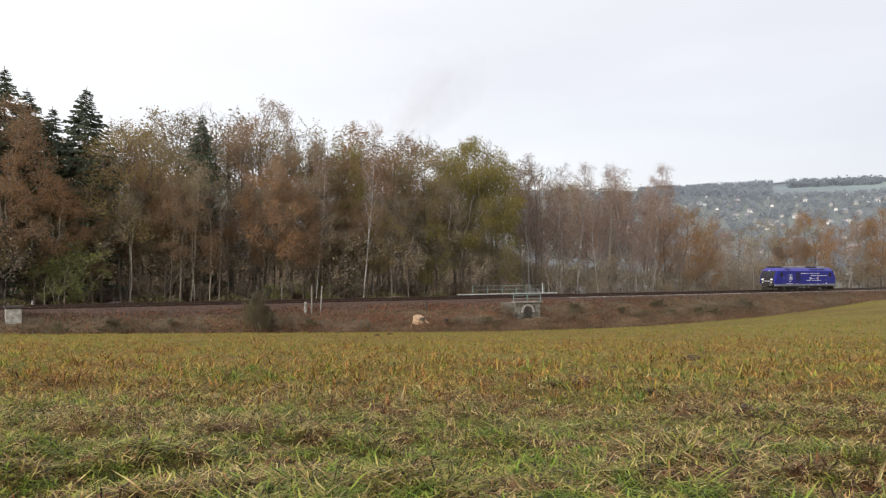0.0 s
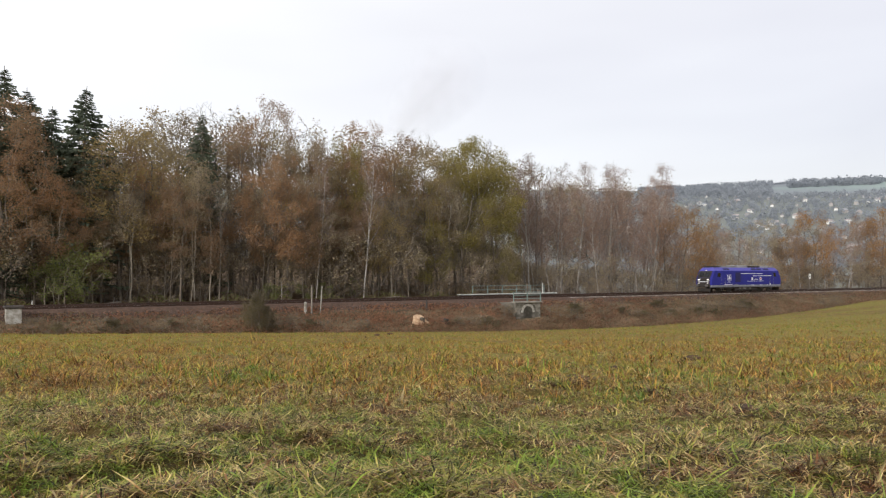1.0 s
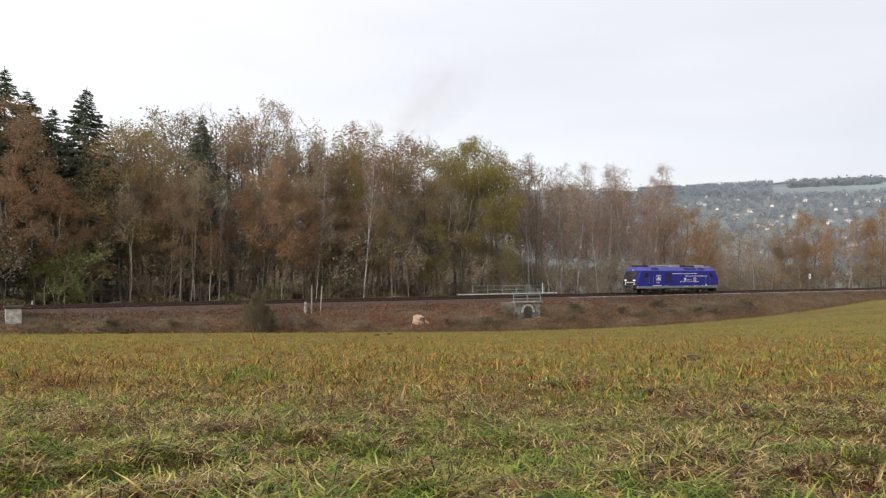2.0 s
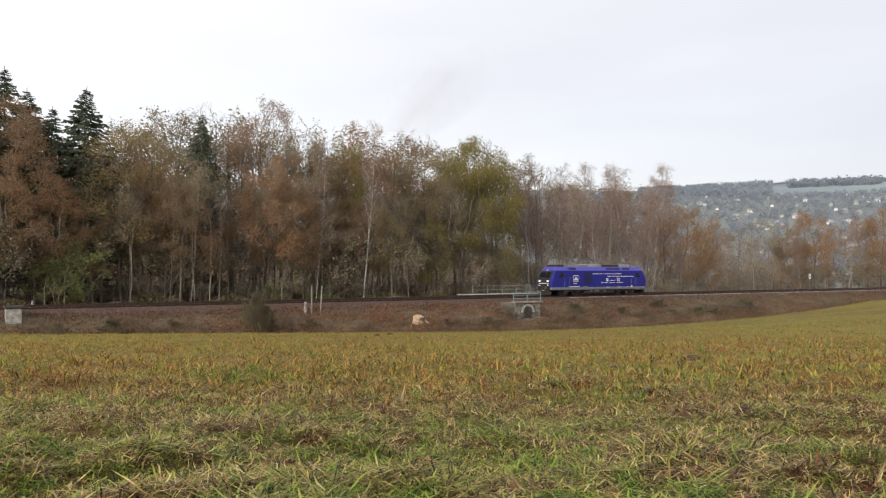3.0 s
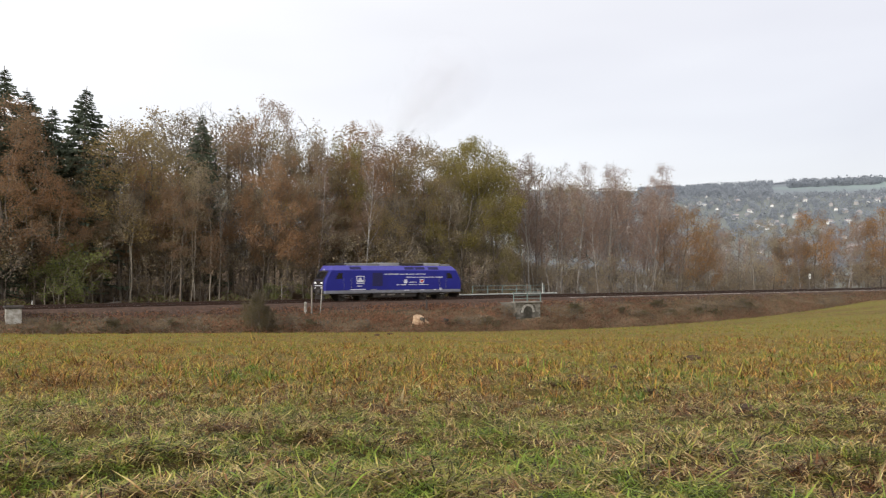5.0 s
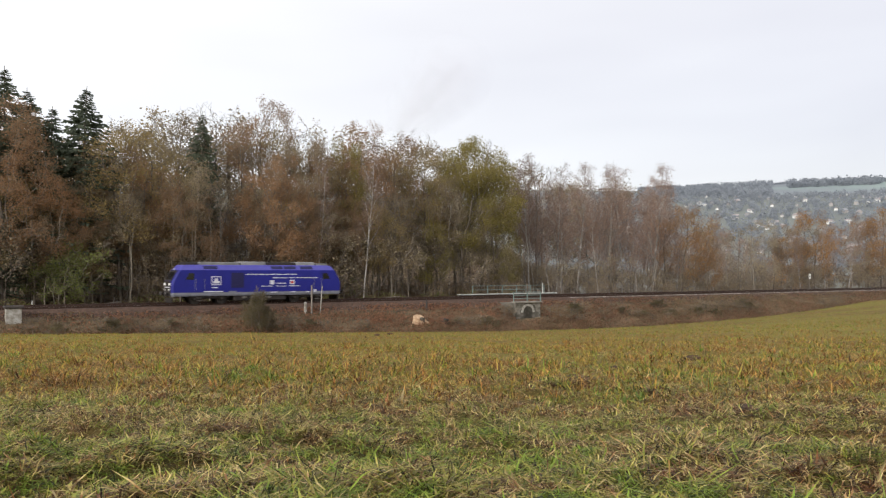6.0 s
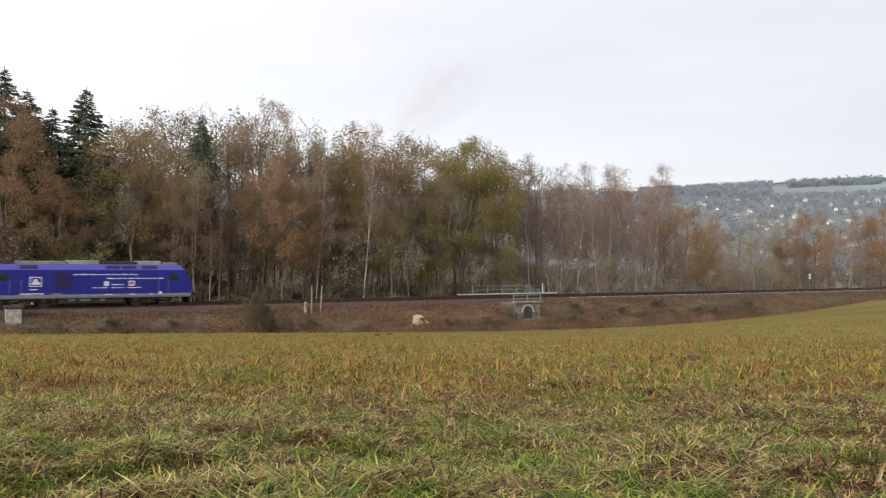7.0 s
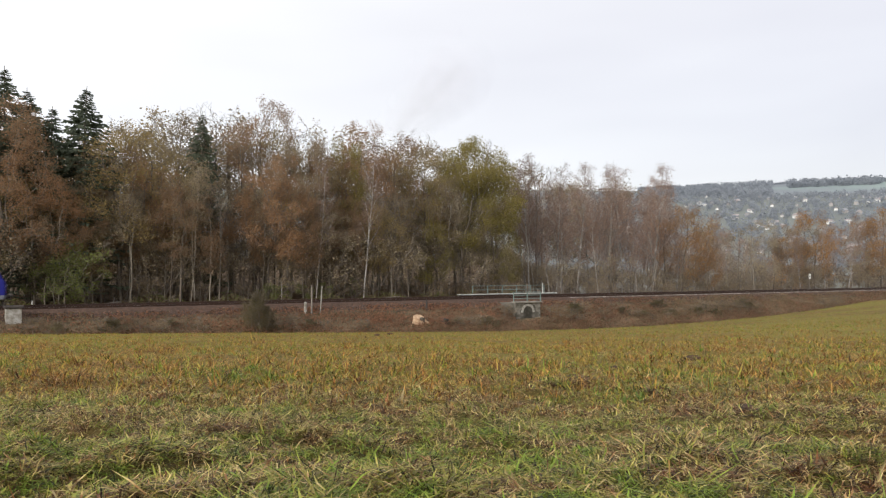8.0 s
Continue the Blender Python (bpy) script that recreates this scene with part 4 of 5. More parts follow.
def build_sign():
    s = s_at(1432, -7.4)
    sg = thing("railway_sign", rail_pose(s, -7.4, -0.7), "white railway board on a slim grey post", "sign")
    part("post", rod_bm((0, 0, -0.2), (0, 0, 3.4), 0.06, 8), M_GREYWOOD, sg)
    pl = part("plate", box_bm(0, -0.08, 3.05, 0.72, 0.04, 0.95, 0.01), M_WHITE, sg, "white plate with a dark mark")
    part("mark_bar", box_bm(0, -0.105, 3.05, 0.34, 0.012, 0.12), M_CAP, pl)


build_sign()

# pale sawn stump and chips on the bank
M_SAWN = material("fresh_sawn_wood", (0.58, 0.43, 0.29), 0.85, vary=(0.33, 0.19, 0.10), scale=3.0, bump=0.3)


def build_stump():
    w = 5.5
    x, y = wood_xy((741 - 784) / BEARING, -w)
    z = float(ground_z(x, y))
    st = thing("tree_stump", pose(x, y, z, 0, 0, RZ), "freshly sawn pale tree stump on the bank", "stump")
    bm = bmesh.new()
    rng = random.Random(4)
    r0 = [0.44 + 0.12 * rng.random() for _ in range(12)]
    rings = []
    for h, k in ((-0.5, 1.25), (0.20, 1.0), (0.70, 0.95)):
        rings.append([bm.verts.new((1.4 * r0[i] * k * math.cos(i * math.pi / 6), r0[i] * k * 0.8 * math.sin(i * math.pi / 6), h + (0.22 * math.sin(i * math.pi / 6) if h > 0.5 else 0))) for i in range(12)])
    for a, b in zip(rings, rings[1:]):
        for i in range(12):
            bm.faces.new((a[i], a[(i + 1) % 12], b[(i + 1) % 12], b[i]))
    bm.faces.new(rings[-1])
    part("block", bm, M_SAWN, st)
    # no recess is cut: a dark rod end paints the shaded hole
    part("hollow", rod_bm((0.10, -0.54, 0.44), (0.10, -0.30, 0.48), 0.20, 9), M_BARK, st, "dark disc painted for the shade in a hollow")
    part("split", box_bm(0.44, -0.42, 0.3, 0.09, 0.16, 0.5, 0.02), M_BARK, st, "dark split in the wood")
    part("root", rod_bm((0.62, -0.2, 0.25), (1.05, -0.45, -0.1), 0.17, 7, r2=0.1), M_SAWN, st)
    verts, faces = [], []
    for _ in range(90):
        cx, cy = rng.gauss(0, 0.75), -0.3 - abs(rng.gauss(0, 0.6))
        gx, gy = x + cx * UX + cy * -NX, y + cx * UY + cy * -NY
        c = Vector((gx, gy, float(ground_z(gx, gy)) + 0.08))
        a = Vector((rng.gauss(0, 1), rng.gauss(0, 1), rng.gauss(0, 1))).normalized() * rng.uniform(0.05, 0.12)
        b = a.orthogonal().normalized() * 0.06
        d = a.cross(b).normalized() * 0.03
        k = len(verts)
        verts += [tuple(c - a), tuple(c + b), tuple(c + a), tuple(c - b), tuple(c + d)]
        faces += [(k, k + 1, k + 4), (k + 1, k + 2, k + 4), (k + 2, k + 3, k + 4), (k + 3, k, k + 4), (k, k + 3, k + 2, k + 1)]
    chips = mesh_object("wood_chips", verts, faces, M_SAWN)
    tagged(chips, "pale wood chips scattered round the stump", "wood chips", kind="stuff")


build_stump()


# ---------------------------------------------------------------- wood behind the line
CANOPY_AT = [0, 40, 75, 105, 135, 170, 200, 260, 300, 390, 430, 468, 520, 590, 640, 735, 760, 800, 850, 890, 930, 1000, 1060, 1150, 1175, 1200, 1250, 1300, 1370, 1440, 1480, 1530, 1568]
CANOPY_TOP = [170, 210, 230, 250, 260, 245, 215, 222, 190, 182, 205, 172, 200, 235, 218, 240, 260, 238, 250, 285, 280, 305, 310, 303, 330, 358, 385, 400, 400, 370, 395, 375, 365]


def fill_wood():
    rng = random.Random(21)
    spots = []
    # rows of the wood: metres behind the track, spacing along the line of sight, share of the skyline height
    rows = [(9.8, 92, 0.45, 0.70), (12.5, 54, 0.55, 0.80), (17, 44, 0.74, 0.95), (24, 44, 0.78, 0.94), (34, 50, 0.8, 0.94), (48, 34, 0.8, 0.92)]
    for back, step, lo, hi in rows:
        px = -60 + rng.uniform(0, step)
        while px < 1620:
            q = px + rng.gauss(0, step * 0.2)
            b = back + rng.gauss(0, back * 0.08)
            x, y = wood_xy((q - 784) / BEARING, b)
            right = q > 905
            if (q > 1190 and 30 < back < 40) or (back > 40 and not 880 < q < 1330):
                px += step
                continue
            top = np.interp(q, CANOPY_AT, CANOPY_TOP)
            z0 = float(ground_z(x, y))
            full = EYE_Z + y * (482 - top) / BEARING - z0
            h = full * rng.uniform(lo, hi)
            if q < 190:
                kind = rng.choice(["oak_2", "ochre_1", "beech_2", "beech_1", "spruce_2", "ochre_2"]) if back < 20 else rng.choice(["deep_1", "deep_2"])
            elif q < 905:
                kind = rng.choice(["oak_1", "ochre_1", "beech_1", "beech_2", "ochre_2", "bare_1", "pole_1", "pole_2", "beech_3"]) if back < 20 else rng.choice(["deep_1", "deep_2", "deep_1", "bare_2"])
                if 560 < q <= 770 and back < 20 and rng.random() < 0.45:
                    kind = rng.choice(["ochre_1", "maple_2", "topleaf_2", "ochre_2"])
                if 770 < q < 905 and back < 20:
                    kind = rng.choice(["maple_3", "maple_2", "beech_3"])
            elif back > 40:
                kind = rng.choice(["deep_1", "deep_2", "birch_2"])
            elif q < 1190:
                kind = rng.choice(["birch_1", "birch_2", "birch_3", "birch_1", "bare_1"])
            else:
                kind = rng.choice(["birch_1", "birch_3", "gold_1", "birch_2", "beech_3", "bare_2", "bare_1"])
            plant(kind, x, y, max(h, 3.5), rng.uniform(1.0, 1.35) if back < 20 else 1.3)
            px += step
    for back, step in ((10.5, 60), (13.5, 40), (20, 44), (29, 48)):
        q = -60.0
        while q < 1590:
            x, y = wood_xy((q + rng.gauss(0, 12) - 784) / BEARING, back + rng.gauss(0, 1))
            plant(rng.choice(["thicket_1", "thicket_2"]), x, y, rng.uniform(5, 8.5) if q < 880 else rng.uniform(4, 6.5), rng.uniform(1.0, 1.4))
            q += step
    # undergrowth along the edge
    for i in range(58):
        q = rng.uniform(-30, 1560)
        b = rng.uniform(8.8, 12.5)
        x, y = wood_xy((q - 784) / BEARING, b)
        plant(rng.choice(["shrub_1", "shrub_2", "shrub_1", "green_2", "shrub_2", "shrub_1"] if q < 700 else ["shrub_1", "shrub_2"]), x, y, rng.uniform(1.2, 3.2), 1.3)
    for q, b, h, kind in ((515, 9.2, 2.6, "green_2"), (480, 9.0, 2.2, "green_1")):
        x, y = wood_xy((q - 784) / BEARING, b)
        plant(kind, x, y, h, 1.25)
    # shrubs on the near bank
    for q, w, h in ((460, 6.2, 3.7), (446, 6.0, 2.9), (472, 6.4, 2.4), (990, 6.4, 1.7), (974, 6.0, 1.5), (899, 6.0, 1.2), (893, 6.6, 1.0), (966, 6.9, 0.8), (1225, 6.0, 1.3), (1245, 6.3, 1.4), (1262, 5.9, 1.3), (1280, 6.2, 1.4), (1298, 5.8, 1.3), (1316, 5.6, 1.3), (1335, 5.4, 1.1),
                    (1455, 5.1, 1.0), (1475, 5.1, 1.1), (1205, 6.6, 1.1), (1180, 6.9, 1.0), (1150, 7.2, 0.9), (60, 5.2, 1.3), (250, 5.6, 1.3), (640, 6.6, 1.2), (850, 6.9, 1.3)):
        x, y = wood_xy((q - 784) / BEARING, -w)
        plant("bush_1" if h > 2 else ("shrub_1" if w < 6.2 else "shrub_2"), x, y, h, 0.68 if h > 2 else 1.5)


fill_wood()


def bank_bushes():
    """Low bushes and dead scrub scattered along the near bank."""
    rng = random.Random(77)
    for lo, hi, count in ((985, 1130, 9), (1130, 1345, 16), (1420, 1500, 5), (640, 900, 12), (300, 640, 10), (40, 300, 9)):
        for _ in range(count):
            q, w = rng.uniform(lo, hi), rng.uniform(4.6, 7.0)
            x, y = wood_xy((q - 784) / BEARING, -w)
            if float(ground_z(x, y)) < -1.3 and not 705 < q < 800:
                plant(rng.choice(["bush_1", "shrub_1", "shrub_2"]), x, y, rng.uniform(0.7, 1.45), rng.uniform(1.3, 1.9))


bank_bushes()


def build_log(px, back, length, turn, tilt):
    x, y = wood_xy((px - 784) / BEARING, back)
    lg = thing("fallen_log", pose(x, y, float(ground_z(x, y)) + 0.35, 0, tilt, RZ + turn), "pale fallen log lying at the wood edge", "log")
    part("stem", rod_bm((-length / 2, 0, 0), (length / 2, 0, 0), 0.13, 8, r2=0.07), M_GREYWOOD, lg)
    part("branch_stub", rod_bm((length * 0.2, 0, 0), (length * 0.3, 0.2, 0.5), 0.05, 6, r2=0.03), M_GREYWOOD, lg)


build_log(190, 8.6, 3.2, 8, -9)
build_log(690, 9.0, 2.6, -20, -6)

post("white_marker", 58, -7.5, -0.5, 0.36, 0.05, M_WHITE, "small white marker post beside the far track")


def build_drain():
    x, y = wood_xy((787 - 784) / BEARING, -6.0)
    dr = thing("drain_pipe", pose(x, y, float(ground_z(x, y)) + 0.16, 0, 0, RZ), "short dark drain pipe in the bank", "pipe")
    part("collar", rod_bm((0, 0.5, 0.1), (0, -0.42, 0), 0.34, 14), M_CAP, dr)
    # the pipe is solid; a black disc paints the shade in its end
    part("mouth", rod_bm((0, -0.40, 0), (0, -0.44, 0), 0.25, 14), M_BLACK, dr, "black disc put in for the shade inside the pipe")


build_drain()


# ---------------------------------------------------------------- meshes of many small pieces
def fast_mesh(name, verts, tris, mats, label, category, kind="stuff", face_mats=None):
    me = bpy.data.meshes.new(name)
    nv, nf = len(verts), len(tris)
    me.vertices.add(nv)
    me.vertices.foreach_set("co", np.asarray(verts, np.float32).ravel())
    me.loops.add(nf * 3)
    me.loops.foreach_set("vertex_index", np.asarray(tris, np.int32).ravel())
    me.polygons.add(nf)
    me.polygons.foreach_set("loop_start", np.arange(nf, dtype=np.int32) * 3)
    for m in mats:
        me.materials.append(m)
    if face_mats is not None:
        me.polygons.foreach_set("material_index", np.asarray(face_mats, np.int32))
    me.update()
    me.validate()
    return tagged(new(name, me), label, category, kind=kind)


def grass_material(name, stops, jitter=1.2, shift=0.0):
    m = material(name, (0.2, 0.2, 0.1), 0.5, spec=0.2)
    nt = m.node_tree
    b = nt.nodes["Principled BSDF"]
    geo = nt.nodes.new("ShaderNodeNewGeometry")
    n1 = nt.nodes.new("ShaderNodeTexNoise")
    n1.inputs["Scale"].default_value, n1.inputs["Detail"].default_value = 0.8, 5
    mp = nt.nodes.new("ShaderNodeMapping")
    mp.inputs["Scale"].default_value = (0.55, 0.9, 1.0)
    nt.links.new(geo.outputs["Position"], mp.inputs[0])
    nt.links.new(mp.outputs[0], n1.inputs["Vector"])
    k1 = nt.nodes.new("ShaderNodeMath")
    k1.operation = 'MULTIPLY_ADD'
    nt.links.new(n1.outputs[0], k1.inputs[0])
    k1.inputs[1].default_value, k1.inputs[2].default_value = 1.7, -0.85
    k2 = nt.nodes.new("ShaderNodeMath")
    k2.operation = 'MULTIPLY_ADD'
    nt.links.new(geo.outputs["Random Per Island"], k2.inputs[0])
    k2.inputs[1].default_value = 0.6
    nt.links.new(k1.outputs[0], k2.inputs[2])
    k3 = nt.nodes.new("ShaderNodeMath")
    k3.operation = 'ADD'
    nt.links.new(k2.outputs[0], k3.inputs[0])
    k3.inputs[1].default_value = 0.14 + shift
    n2 = nt.nodes.new("ShaderNodeTexNoise")
    n2.inputs["Scale"].default_value, n2.inputs["Detail"].default_value = 5.0, 4
    nt.links.new(geo.outputs["Position"], n2.inputs["Vector"])
    k4 = nt.nodes.new("ShaderNodeMath")
    k4.operation = 'MULTIPLY_ADD'
    nt.links.new(n2.outputs[0], k4.inputs[0])
    k4.inputs[1].default_value, k4.inputs[2].default_value = 2.8, -1.40
    k5 = nt.nodes.new("ShaderNodeMath")
    k5.operation = 'ADD'
    nt.links.new(k3.outputs[0], k5.inputs[0])
    nt.links.new(k4.outputs[0], k5.inputs[1])
    k3 = k5
    # random brightness per blade, painting in highlights and dark gaps
    a1 = nt.nodes.new("ShaderNodeMath")
    a1.operation = 'MULTIPLY'
    nt.links.new(geo.outputs["Random Per Island"], a1.inputs[0])
    a1.inputs[1].default_value = 37.7
    a2 = nt.nodes.new("ShaderNodeMath")
    a2.operation = 'FRACT'
    nt.links.new(a1.outputs[0], a2.inputs[0])
    a3 = nt.nodes.new("ShaderNodeMath")
    a3.operation = 'MULTIPLY_ADD'
    nt.links.new(a2.outputs[0], a3.inputs[0])
    a3.inputs[1].default_value, a3.inputs[2].default_value = jitter, 0.88 - jitter / 2
    ramp = nt.nodes.new("ShaderNodeValToRGB")
    while len(ramp.color_ramp.elements) < len(stops):
        ramp.color_ramp.elements.new(0.5)
    for e, (pos, c) in zip(ramp.color_ramp.elements, stops):
        e.position, e.color = pos, (*c, 1)
    nt.links.new(k3.outputs[0], ramp.inputs[0])
    tint = nt.nodes.new("ShaderNodeVectorMath")
    tint.operation = 'SCALE'
    nt.links.new(ramp.outputs[0], tint.inputs[0])
    nt.links.new(a3.outputs[0], tint.inputs["Scale"])
    ramp = tint
    nt.links.new(ramp.outputs[0], b.inputs["Base Color"])
    tr = nt.nodes.new("ShaderNodeBsdfTranslucent")
    nt.links.new(ramp.outputs[0], tr.inputs[0])
    mix = nt.nodes.new("ShaderNodeMixShader")
    mix.inputs[0].default_value = 0.3
    nt.links.new(b.outputs[0], mix.inputs[1])
    nt.links.new(tr.outputs[0], mix.inputs[2])
    nt.links.new(mix.outputs[0], nt.nodes["Material Output"].inputs[0])
    return m


TURF = [(0.0, (0.13, 0.055, 0.022)), (0.2, (0.33, 0.18, 0.075)), (0.38, (0.52, 0.41, 0.19)), (0.55, (0.345, 0.29, 0.075)), (0.75, (0.27, 0.287, 0.052)), (1.0, (0.17, 0.24, 0.035))]
TURF_DRY = [(0.0, (0.16, 0.068, 0.024)), (0.2, (0.37, 0.175, 0.048)), (0.4, (0.42, 0.265, 0.08)), (0.6, (0.345, 0.245, 0.05)), (0.8, (0.27, 0.28, 0.045)), (1.0, (0.16, 0.23, 0.04))]
M_GRASS = grass_material("meadow_grass", TURF, 1.7, 0.09)
M_GRASSMID = grass_material("dry_meadow_grass", TURF_DRY, 1.45, 0.05)
M_GRASSFAR = grass_material("distant_meadow_grass", TURF_DRY, 0.55, 0.12)
M_GRASSRISE = grass_material("fresh_meadow_grass", TURF_DRY, 0.5, 0.42)
# dead thatch, coloured dark to paint the shade in gaps between blades
M_GAPTHATCH = material("gap_shade_thatch", (0.13, 0.075, 0.035), 0.9, vary=(0.05, 0.032, 0.018), scale=2.5, per_island=0.8, coords="World", spec=0.1)
M_SOIL = material("dark_soil", (0.12, 0.07, 0.042), 0.95, vary=(0.045, 0.028, 0.018), scale=6, bump=0.8, bump_scale=20)


def blades(rng, n, d0, d1, power, length, width, lie, tufts=0, pile=0.0, spread=0.4, right=None):
    """n bent blades between d0 and d1 metres out; lie: how flat they lie."""
    t = rng.random(n)
    d = (d0 ** (1 - power) + t * (d1 ** (1 - power) - d0 ** (1 - power))) ** (1 / (1 - power)) if power != 1 else d0 * (d1 / d0) ** t
    x = d * rng.uniform(-0.62, 0.62, n)
    ang = rng.uniform(0, 2 * np.pi, n)
    if tufts:
        pick = rng.integers(0, tufts, n)
        out = np.abs(rng.normal(0, 1, n)) * (0.05 + 0.05 * rng.random(tufts))[pick]
        x, d = x[:tufts][pick] + np.cos(ang) * out, d[:tufts][pick] + np.sin(ang) * out
    w = (x - PX) * NX + (d - PY) * NY
    bank = -0.75 - np.maximum(w - 2.6, 0) * 0.55
    z = ground_z(x, d)
    keep = (z > bank + 0.1) & (w > 4)
    if right is not None:
        keep &= x > right + 6 * np.sin(d * 0.21) + 3 * np.sin(d * 0.9 + x)
    x, d, z, ang = x[keep], d[keep], z[keep], ang[keep]
    n = len(x)
    clump = 0.5 + 0.5 * np.sin(x * 2.1 + 2 * np.sin(d * 0.9)) * np.sin(d * 1.6 + 1.3 * np.sin(x * 1.2))
    # windrows and heaps of cut grass
    hump = np.sin(x * 3.1 + 1.9 * np.sin(d * 2.3) + d) * np.sin(d * 2.9 + 1.5 * np.sin(x * 1.7 + 0.5)) + 0.6 * np.sin(x * 7.3 + 2 * np.sin(d * 5.1)) * np.sin(d * 6.7 + x)
    heap = np.maximum(hump, 0) ** 1.3 * np.clip((34 - d) / 12, 0, 1) * np.clip((d - 2.6) / 1.6, 0, 1)
    z = z + 0.085 * heap
    ln = length * rng.lognormal(0, 0.3, n) * (0.7 + 0.6 * clump)
    tilt = np.clip(rng.normal(lie, spread, n), 0.1, 1.6)
    dirx, diry, dirz = np.cos(ang) * np.sin(tilt), np.sin(ang) * np.sin(tilt), np.cos(tilt)
    side = ang + np.pi / 2 + rng.normal(0, 0.5, n)
    wd = width * rng.uniform(0.5, 1.4, n)
    sx, sy = np.cos(side) * wd / 2, np.sin(side) * wd / 2
    base = np.stack([x, d, z - 0.005 + rng.random(n) * (0.02 + pile * clump)], 1)
    mid = base + np.stack([dirx, diry, dirz], 1) * (ln * 0.55)[:, None]
    t2 = np.clip(tilt + rng.uniform(-0.1, 0.6, n), 0, 1.75)
    ang = ang + rng.normal(0, 0.5, n)
    tip = mid + np.stack([np.cos(ang) * np.sin(t2), np.sin(ang) * np.sin(t2), np.cos(t2)], 1) * (ln * 0.5)[:, None]
    o = np.stack([sx, sy, np.zeros(n)], 1)
    v = np.stack([base - o * 0.7, base + o * 0.7, mid + o, mid - o, tip], 1).reshape(-1, 3)
    k = np.arange(n)[:, None] * 5
    f = np.concatenate([k + [0, 1, 2], k + [0, 2, 3], k + [3, 2, 4]], 1).reshape(-1, 3)
    return v, f


def surround(rng, n):
    """Short grass on all sides of the place where the viewer stands."""
    x, d = rng.uniform(-9, 9, n), rng.uniform(-8, 2.4, n)
    far = np.hypot(x, d) > 0.4
    x, d = x[far], d[far]
    n = len(x)
    z = ground_z(x, d)
    ang = rng.uniform(0, 2 * np.pi, n)
    base = np.stack([x, d, z], 1)
    o = np.stack([np.sin(ang), -np.cos(ang), np.zeros(n)], 1) * 0.006
    lean = np.stack([np.cos(ang), np.sin(ang), np.full(n, 0.6)], 1) * rng.uniform(0.03, 0.08, n)[:, None]
    v = np.stack([base - o, base + o, base + lean + o, base + lean - o, base + lean * 1.8 - [0, 0, 0.01]], 1).reshape(-1, 3)
    k = np.arange(n)[:, None] * 5
    return v, np.concatenate([k + [0, 1, 2], k + [0, 2, 3], k + [3, 2, 4]], 1).reshape(-1, 3)


def build_grass():
    rng = np.random.default_rng(12)
    near = [blades(rng, 52000, 2.2, 9, 1.0, 0.05, 0.0075, 1.05), blades(rng, 105000, 2.2, 11, 1.0, 0.105, 0.0085, 1.42, pile=0.07, spread=0.2),
            blades(rng, 32000, 7, 26, 1.0, 0.060, 0.012, 1.0), blades(rng, 56000, 9, 30, 1.0, 0.12, 0.013, 1.35, pile=0.09, spread=0.25),
            blades(rng, 22000, 2.3, 14, 1.0, 0.07, 0.008, 1.1, tufts=900), blades(rng, 32000, 8, 40, 1.0, 0.12, 0.010, 0.9, tufts=1800)]
    far = [blades(rng, 60000, 22, 70, 0.9, 0.10, 0.020, 1.0), blades(rng, 40000, 50, 135, 0.6, 0.09, 0.05, 1.1)]
    near.append(blades(rng, 420, 2.5, 9, 1.0, 0.20, 0.005, 1.35))
    near.append(blades(rng, 3600, 3.2, 9, 1.0, 0.075, 0.010, 1.2, tufts=110))
    near.append(surround(rng, 16000))
    near.append(blades(rng, 22000, 10, 48, 1.0, 0.15, 0.020, 0.95, tufts=1300))
    thatch = [blades(rng, 30000, 48, 135, 0.5, 0.10, 0.05, 1.0, right=16), blades(rng, 54000, 2.2, 15, 1.0, 0.08, 0.010, 1.48, pile=0.02, spread=0.1)]
    vs, fs, ms, n = [], [], [], 0
    for k, (v, f) in enumerate(near + far + thatch):
        vs.append(v)
        fs.append(f + n)
        ms.append(np.full(len(f), 4 if k == len(near) + len(far) else 3 if k > len(near) + len(far) else 2 if k >= len(near) else (1 if k in (2, 3, 5, 6, 9) else 0)))
        n += len(v)
    fast_mesh("meadow_grass", np.concatenate(vs), np.concatenate(fs), [M_GRASS, M_GRASSMID, M_GRASSFAR, M_GAPTHATCH, M_GRASSRISE], "mown meadow grass, green and straw-coloured", "grass", face_mats=np.concatenate(ms))


build_grass()


def molehill(px, py, size):
    d = 1112 / (py - 574)
    x = (px - 784) / BEARING * d
    z = float(ground_z(x, d))
    rng = random.Random(int(px))
    bm = bmesh.new()
    bmesh.ops.create_icosphere(bm, subdivisions=3, radius=1.0)
    for v in bm.verts:
        k = 1 + 0.35 * noise.noise(v.co * 2.1 + Vector((px, 0, 0))) + 0.18 * noise.noise(v.co * 6 + Vector((0, px, 0)))
        v.co = Vector((v.co.x * size * k, v.co.y * size * k, v.co.z * size * 0.42 * k))
    hill = thing("molehill", pose(x, d, z + 0.035), "low heap of dark loose soil in the grass", "molehill", "molehills")
    part("mound", bm, M_SOIL, hill, smooth=True)


for px, py, size in ((985, 688, 0.14), (1018, 685, 0.19), (1003, 691, 0.15), (1206, 643, 0.13), (1225, 638, 0.18), (1090, 652, 0.15), (1320, 738, 0.11), (415, 664, 0.14), (1165, 702, 0.15), (690, 592, 0.25), (668, 594, 0.2), (1420, 650, 0.11)):
    molehill(px, py, size)


